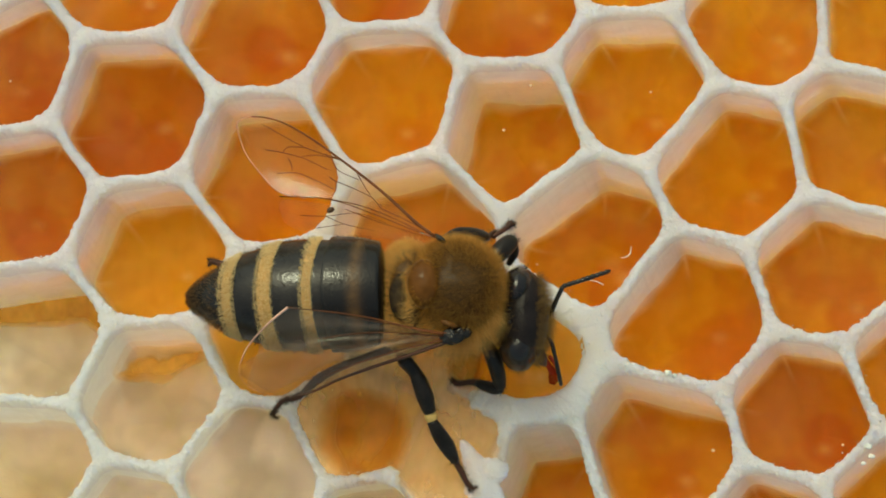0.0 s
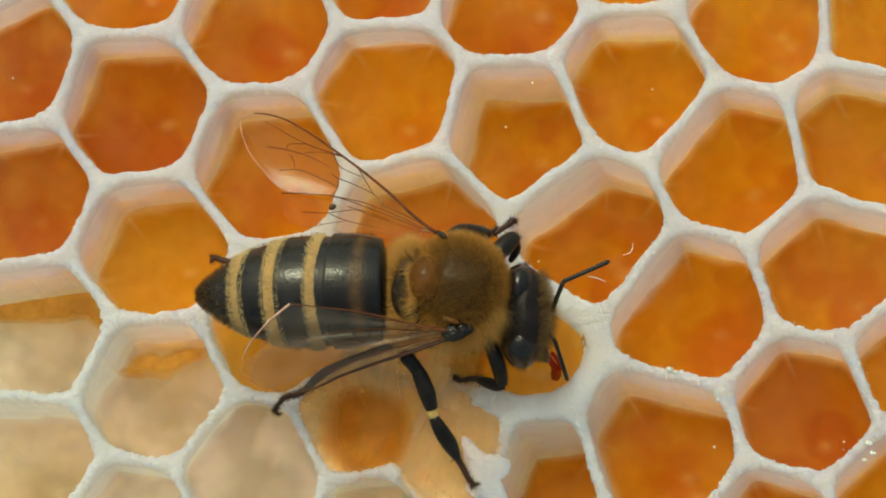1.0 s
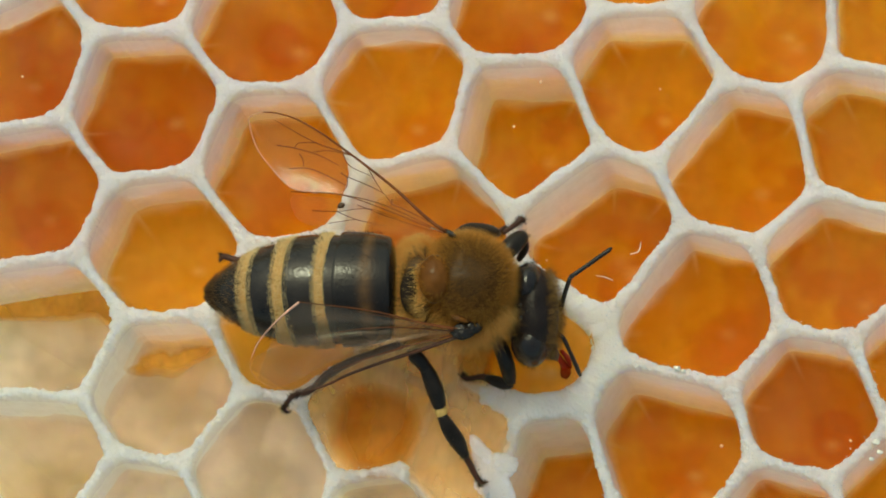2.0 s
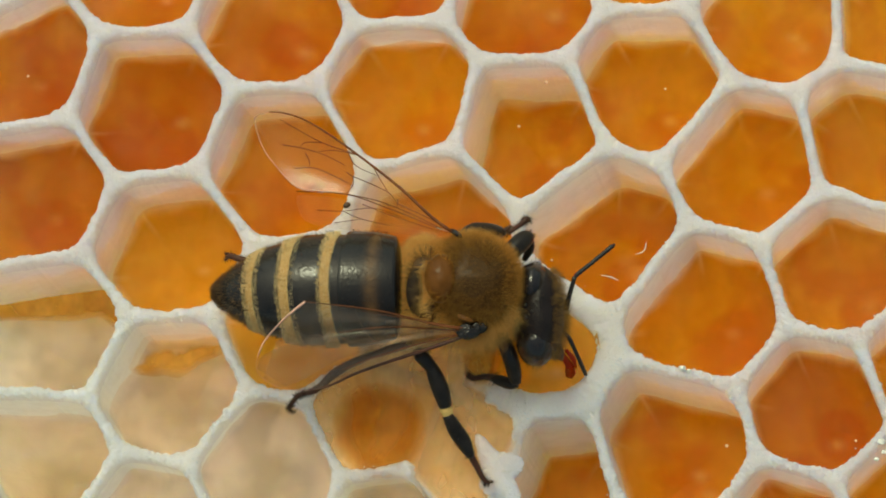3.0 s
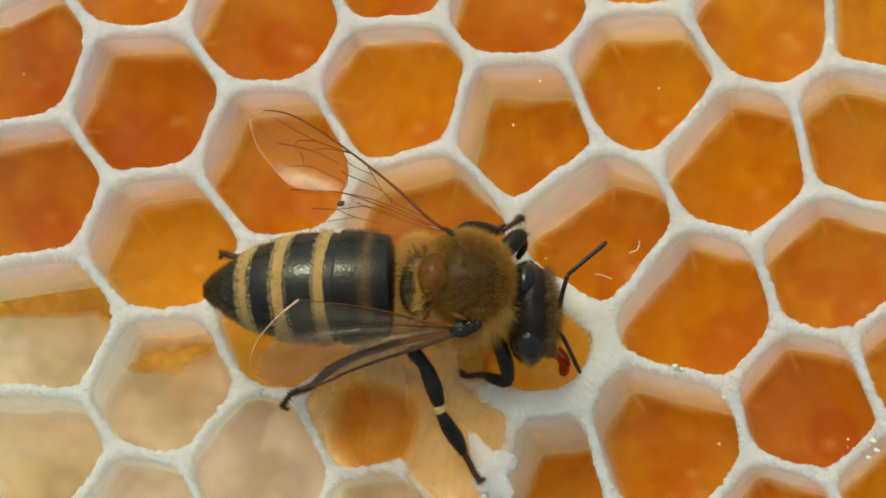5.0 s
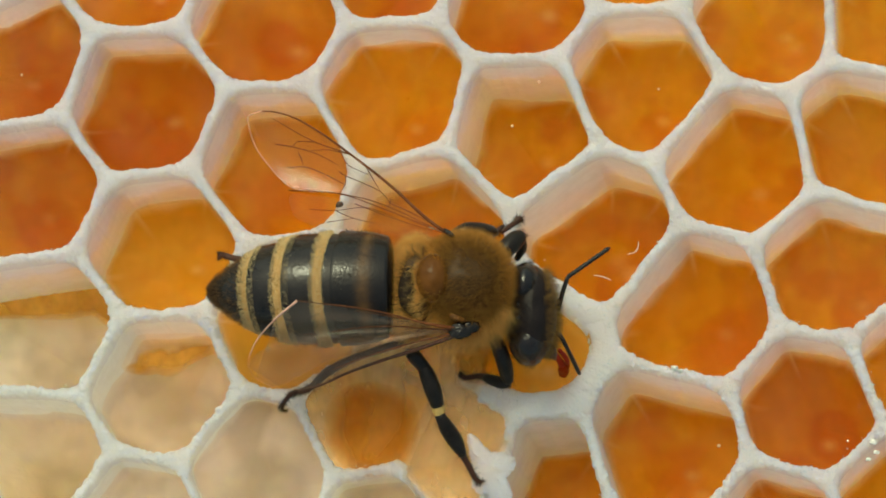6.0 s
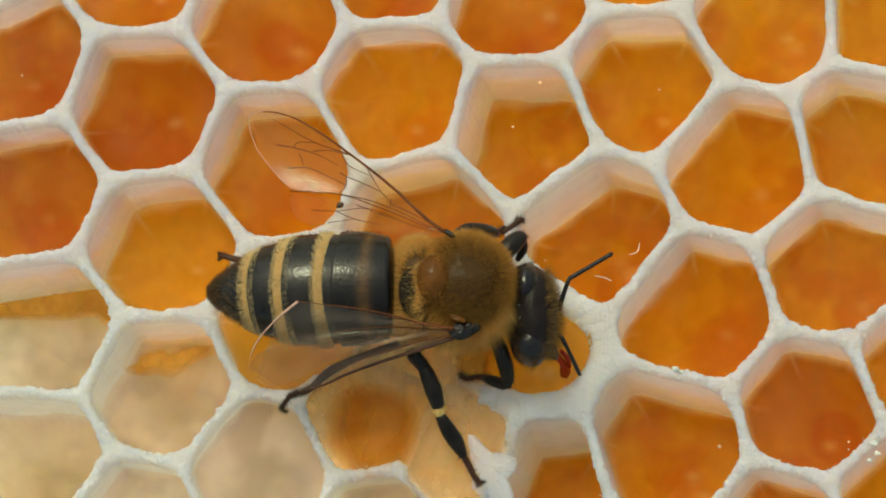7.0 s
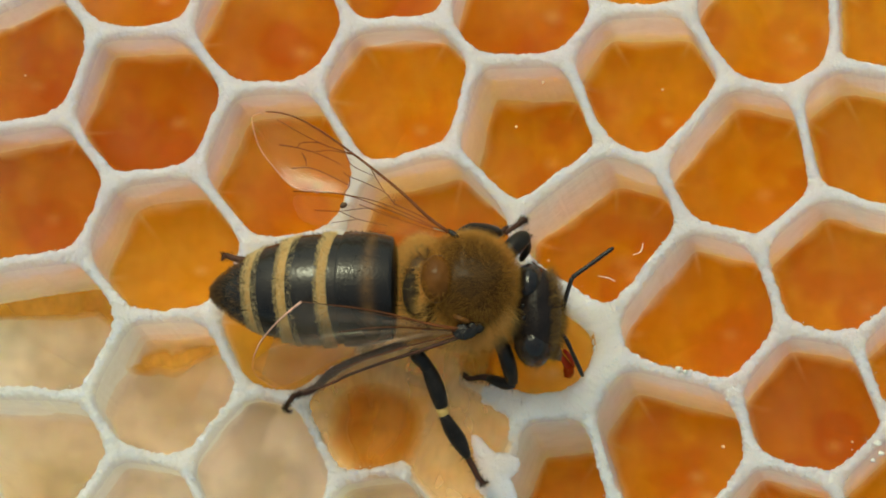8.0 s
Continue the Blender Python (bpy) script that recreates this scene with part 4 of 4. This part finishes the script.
    trail = [(0.22, -0.17, 4.30), (-0.48, 0.05, 4.21), (-1.38, 0.44, 4.10), (-2.39, 0.87, 3.97), (-3.41, 1.29, 3.85), (-4.32, 1.39, 3.74), (-5.27, 1.62, 3.63), (-6.02, 2.42, 3.52), (-6.52, 3.15, 3.44), (-6.80, 4.08, 3.36)]
    wing = crumpled(part("forewing", *wing_sheet(lead, trail, 5, 0.010, 0.16), WING, bee, "clear spread forewing with dark veins"), (0.60, 0.10), (0.95, 0.13))
    lead2 = [(0.26, -0.17, 4.29), (-0.88, 0.18, 4.17), (-1.89, 0.57, 4.04), (-2.90, 0.96, 3.91), (-3.71, 1.19, 3.82), (-4.52, 1.31, 3.72), (-5.07, 1.38, 3.66), (-5.27, 1.22, 3.64)]
    trail2 = [(0.22, -0.21, 4.29), (-0.68, -0.23, 4.19), (-1.68, -0.13, 4.07), (-2.69, -0.03, 3.96), (-3.70, 0.08, 3.84), (-4.47, 0.22, 3.75), (-5.02, 0.48, 3.68), (-5.29, 1.06, 3.64)]
    back = part("hindwing", *wing_sheet([(x, y, z - 0.12) for x, y, z in lead2], [(x, y, z - 0.12) for x, y, z in trail2], 3, 0.012), WING, bee, "clear small hindwing")
    part("leading_vein", *vein(lead[:9], 0.07, 0.022), VEIN, wing, "dark brown leading edge")
    part("trailing_edge", *vein(trail[5:] + lead[:7:-1], 0.016, 0.012), EDGE, wing, "thin pale wing edge")
    for line in ([(-3.11, 2.78, 3.79), (-4.38, 3.25, 3.64), (-5.90, 4.14, 3.45)], [(-3.11, 2.76, 3.79), (-3.89, 2.94, 3.71), (-4.48, 2.91, 3.66)], [(-4.36, 3.25, 3.65), (-4.97, 3.26, 3.59), (-5.15, 3.07, 3.58)],
                 [(-3.40, 2.79, 3.77), (-3.15, 2.36, 3.82), (-2.42, 1.99, 3.91)], [(-2.56, 2.37, 3.87), (-2.26, 1.82, 3.94), (-1.97, 1.34, 3.99)], [(-3.47, 2.12, 3.80), (-3.25, 1.97, 3.83), (-2.60, 1.68, 3.91), (-1.97, 1.34, 3.99), (-1.65, 0.94, 4.05)],
                 [(-3.25, 1.97, 3.83), (-3.25, 1.63, 3.85), (-3.49, 1.33, 3.84)], [(-4.96, 2.86, 3.61), (-4.84, 2.63, 3.63), (-4.80, 2.40, 3.65)], [(-5.78, 3.19, 3.51), (-5.15, 3.07, 3.58), (-4.33, 2.81, 3.68), (-3.54, 2.39, 3.78)],
                 [(-5.34, 2.31, 3.60), (-4.65, 2.31, 3.67), (-3.92, 2.00, 3.76), (-3.25, 1.63, 3.85)], [(-5.27, 1.47, 3.63), (-3.53, 1.33, 3.83), (-1.89, 0.74, 4.03), (-0.40, 0.09, 4.22), (0.16, -0.15, 4.29)],
                 [(-1.65, 0.94, 4.05), (-0.78, 0.51, 4.16), (0.00, 0.08, 4.26)], [(-1.65, 1.10, 4.04), (-1.65, 0.94, 4.05), (-1.69, 0.82, 4.05)], [(-3.49, 1.33, 3.84), (-2.29, 1.03, 3.98), (-1.08, 0.51, 4.13), (0.12, -0.13, 4.29)]):
        part("vein", *vein(line, 0.021, 0.013), VEIN, wing)
    for line in ([(-4.51, 0.79, 3.74), (-3.60, 0.73, 3.84), (-2.49, 0.81, 3.96), (-1.48, 0.44, 4.09)], [(-3.60, 0.73, 3.84), (-2.95, 0.43, 3.92), (-1.89, 0.16, 4.05)], [(-3.90, 0.31, 3.81), (-2.95, 0.43, 3.92)], [(-2.90, 0.96, 3.91), (-1.69, 0.46, 4.07), (-0.08, -0.10, 4.26)]):
        part("vein", *vein([(x, y, z - 0.12) for x, y, z in line], 0.016, 0.010), VEIN, back)

    # folded wings on the near side
    lead = [(0.95, -3.70, 4.25), (0.32, -3.93, 4.05), (-0.78, -4.27, 3.75), (-1.97, -4.60, 3.35), (-3.20, -4.99, 2.95), (-4.02, -5.34, 2.65), (-4.82, -5.56, 2.55), (-5.42, -5.56, 2.75)]
    trail = [(0.91, -3.63, 4.20), (-0.28, -3.56, 4.26), (-1.67, -3.77, 4.09), (-3.07, -3.92, 3.98), (-4.46, -3.99, 3.92), (-5.66, -4.10, 3.83), (-6.43, -4.43, 3.58), (-6.65, -4.83, 3.27)]
    wing = part("forewing", *wing_sheet([(x, y, z - 0.15) for x, y, z in lead], [(x, y, z - 0.15) for x, y, z in trail], 4, 0.08), FOLDED_WING, bee, "clear folded forewing with dark front edge")
    lead2 = [(0.91, -3.66, 4.18), (-0.28, -3.77, 4.09), (-1.47, -4.03, 3.89), (-2.68, -4.28, 3.69), (-3.88, -4.65, 3.41), (-4.90, -5.16, 3.01), (-5.81, -5.46, 2.78), (-6.41, -5.16, 3.01)]
    trail2 = [(0.87, -3.56, 4.26), (-0.08, -3.41, 4.37), (-1.27, -3.21, 4.53), (-2.46, -3.05, 4.66), (-3.64, -2.87, 4.80), (-4.43, -2.75, 4.90), (-4.86, -2.71, 4.93), (-5.63, -3.30, 4.46)]
    back = part("hindwing", *wing_sheet(lead2, trail2, 6, 0.11), FOLDED_WING, bee, "clear folded hindwing")
    part("leading_vein", *vein([(x, y, z - 0.15) for x, y, z in lead[:7]], 0.09, 0.04), TARSUS, wing, "dark brown leading edge")
    part("trailing_edge", *vein([(-4.86, -2.72, 4.93), (-5.43, -3.12, 4.60), (-5.94, -3.55, 4.20), (-6.36, -3.99, 3.80), (-6.60, -4.46, 3.50)], 0.05, 0.02), EDGE, back, "pale pinkish wing edge")
    part("fold_edge", *vein([(-4.86, -2.72, 4.95), (-4.03, -2.81, 4.92), (-2.85, -2.94, 4.87), (-1.66, -3.14, 4.72), (-0.48, -3.43, 4.52), (0.52, -3.60, 4.32)], 0.014, 0.04), VEIN, back, "brown fold along the wing")
    part("wing_rim", *vein([(-6.60, -4.46, 3.50), (-6.65, -4.83, 3.30), (-6.44, -5.17, 3.10), (-6.01, -5.41, 2.90), (-5.42, -5.54, 2.72), (-4.82, -5.56, 2.60)], 0.007, 0.005), EDGE, wing, "pale thin wing rim")
    for line in ([(0.87, -3.59, 4.23), (-0.48, -3.38, 4.40), (-1.66, -3.20, 4.55), (-2.85, -3.02, 4.69)], [(0.91, -3.65, 4.19), (-0.28, -3.59, 4.23), (-1.47, -3.52, 4.29), (-2.66, -3.56, 4.26), (-3.66, -3.70, 4.15)], [(0.91, -3.68, 4.16), (-0.88, -4.06, 3.86), (-2.48, -4.50, 3.52), (-3.69, -4.92, 3.20)]):
        part("vein", *vein(line, 0.035, 0.01), VEIN, back)

    # stand the empty at the base without moving the parts
    base = Vector(BEE_AT) * MM
    bee.location = base
    for child in bee.children:
        child.location -= base
    keyed["base"] = base
    keyed["bee"] = bee
    return keyed


def turned(place, base, turn=(0, 0, 0), shift=(0, 0, 0)):
    p = Vector(place) * MM - base + Vector(shift) * MM
    return pose(p.x, p.y, p.z, *turn)


def motions():
    base = KEYED["base"]
    # the abdomen breathes: the hinder segments slide in and out
    breath = ((0, -0.21), (0.3, 0.02), (0.5, 0.17), (1.0, 0.05), (1.5, 0.02), (2.2, 0.04), (3.0, 0.06), (3.5, 0.0), (4.0, -0.02), (4.5, -0.04), (5.3, 0.06), (6.0, 0.19), (6.5, 0.15), (7.0, 0.17), (7.5, 0.1), (8.0, 0.16))
    for seg, share in zip(KEYED["segments"], (0.0, 0.12, 0.55, 0.9, 1.0)):
        if share:
            walk(seg, [(t, turned((0, 0, 0), base, (0, 0, 0), (a * share, 0, 0))) for t, a in breath])
    # the upper feeler swings
    swing = ((0, -20, -10), (0.5, -18, -8), (1.0, -16, -7), (1.5, -10, -5), (2.2, -6, -3), (3.0, -4, -2), (3.5, 0, 0), (3.7, -2, -1), (4.0, -12, -3), (4.2, -5, -1), (4.5, -3, 0), (5.2, -4, -2), (6.0, -7, -3), (6.5, -9, -4), (7.0, -11, -4), (7.5, -11, -4), (8.0, -6, -3))
    walk(KEYED["antenna"], [(t, turned(KEYED["antenna_at"], base, (-0.75 * a, 0, b))) for t, a, b in swing])
    at = KEYED["lash_at"] * MM
    walk(KEYED["flagellum"], [(t, pose(at.x, at.y, at.z, 0.7 * a, -0.7 * a, a)) for t, a, b in swing])
    walk(KEYED["low"], [(t, turned(KEYED["low_at"], base, (0, 0, a))) for t, a in ((0, -14), (0.2, -14), (0.5, -8), (1.0, -8), (1.5, -1), (3.5, 0), (6.0, 2), (8.0, 0))])
    walk(KEYED["head"], [(t, turned(KEYED["head_at"], base, (0, 0, a), (b, 0, 0))) for t, a, b in ((0, -2.5, 0.0), (0.5, -2.2, 0.0), (1.0, -1.5, 0.0), (1.5, 0, 0.02), (3.5, 0, 0), (4.5, 0.4, 0), (6.0, 0.5, 0.02), (7.0, 1.2, 0.03), (7.5, 0.3, 0.01), (8.0, 1.2, 0.03))])


build_ground()
build_comb()
build_torn_pool()
KEYED = build_bee()
build_grains()
build_debris()
motions()
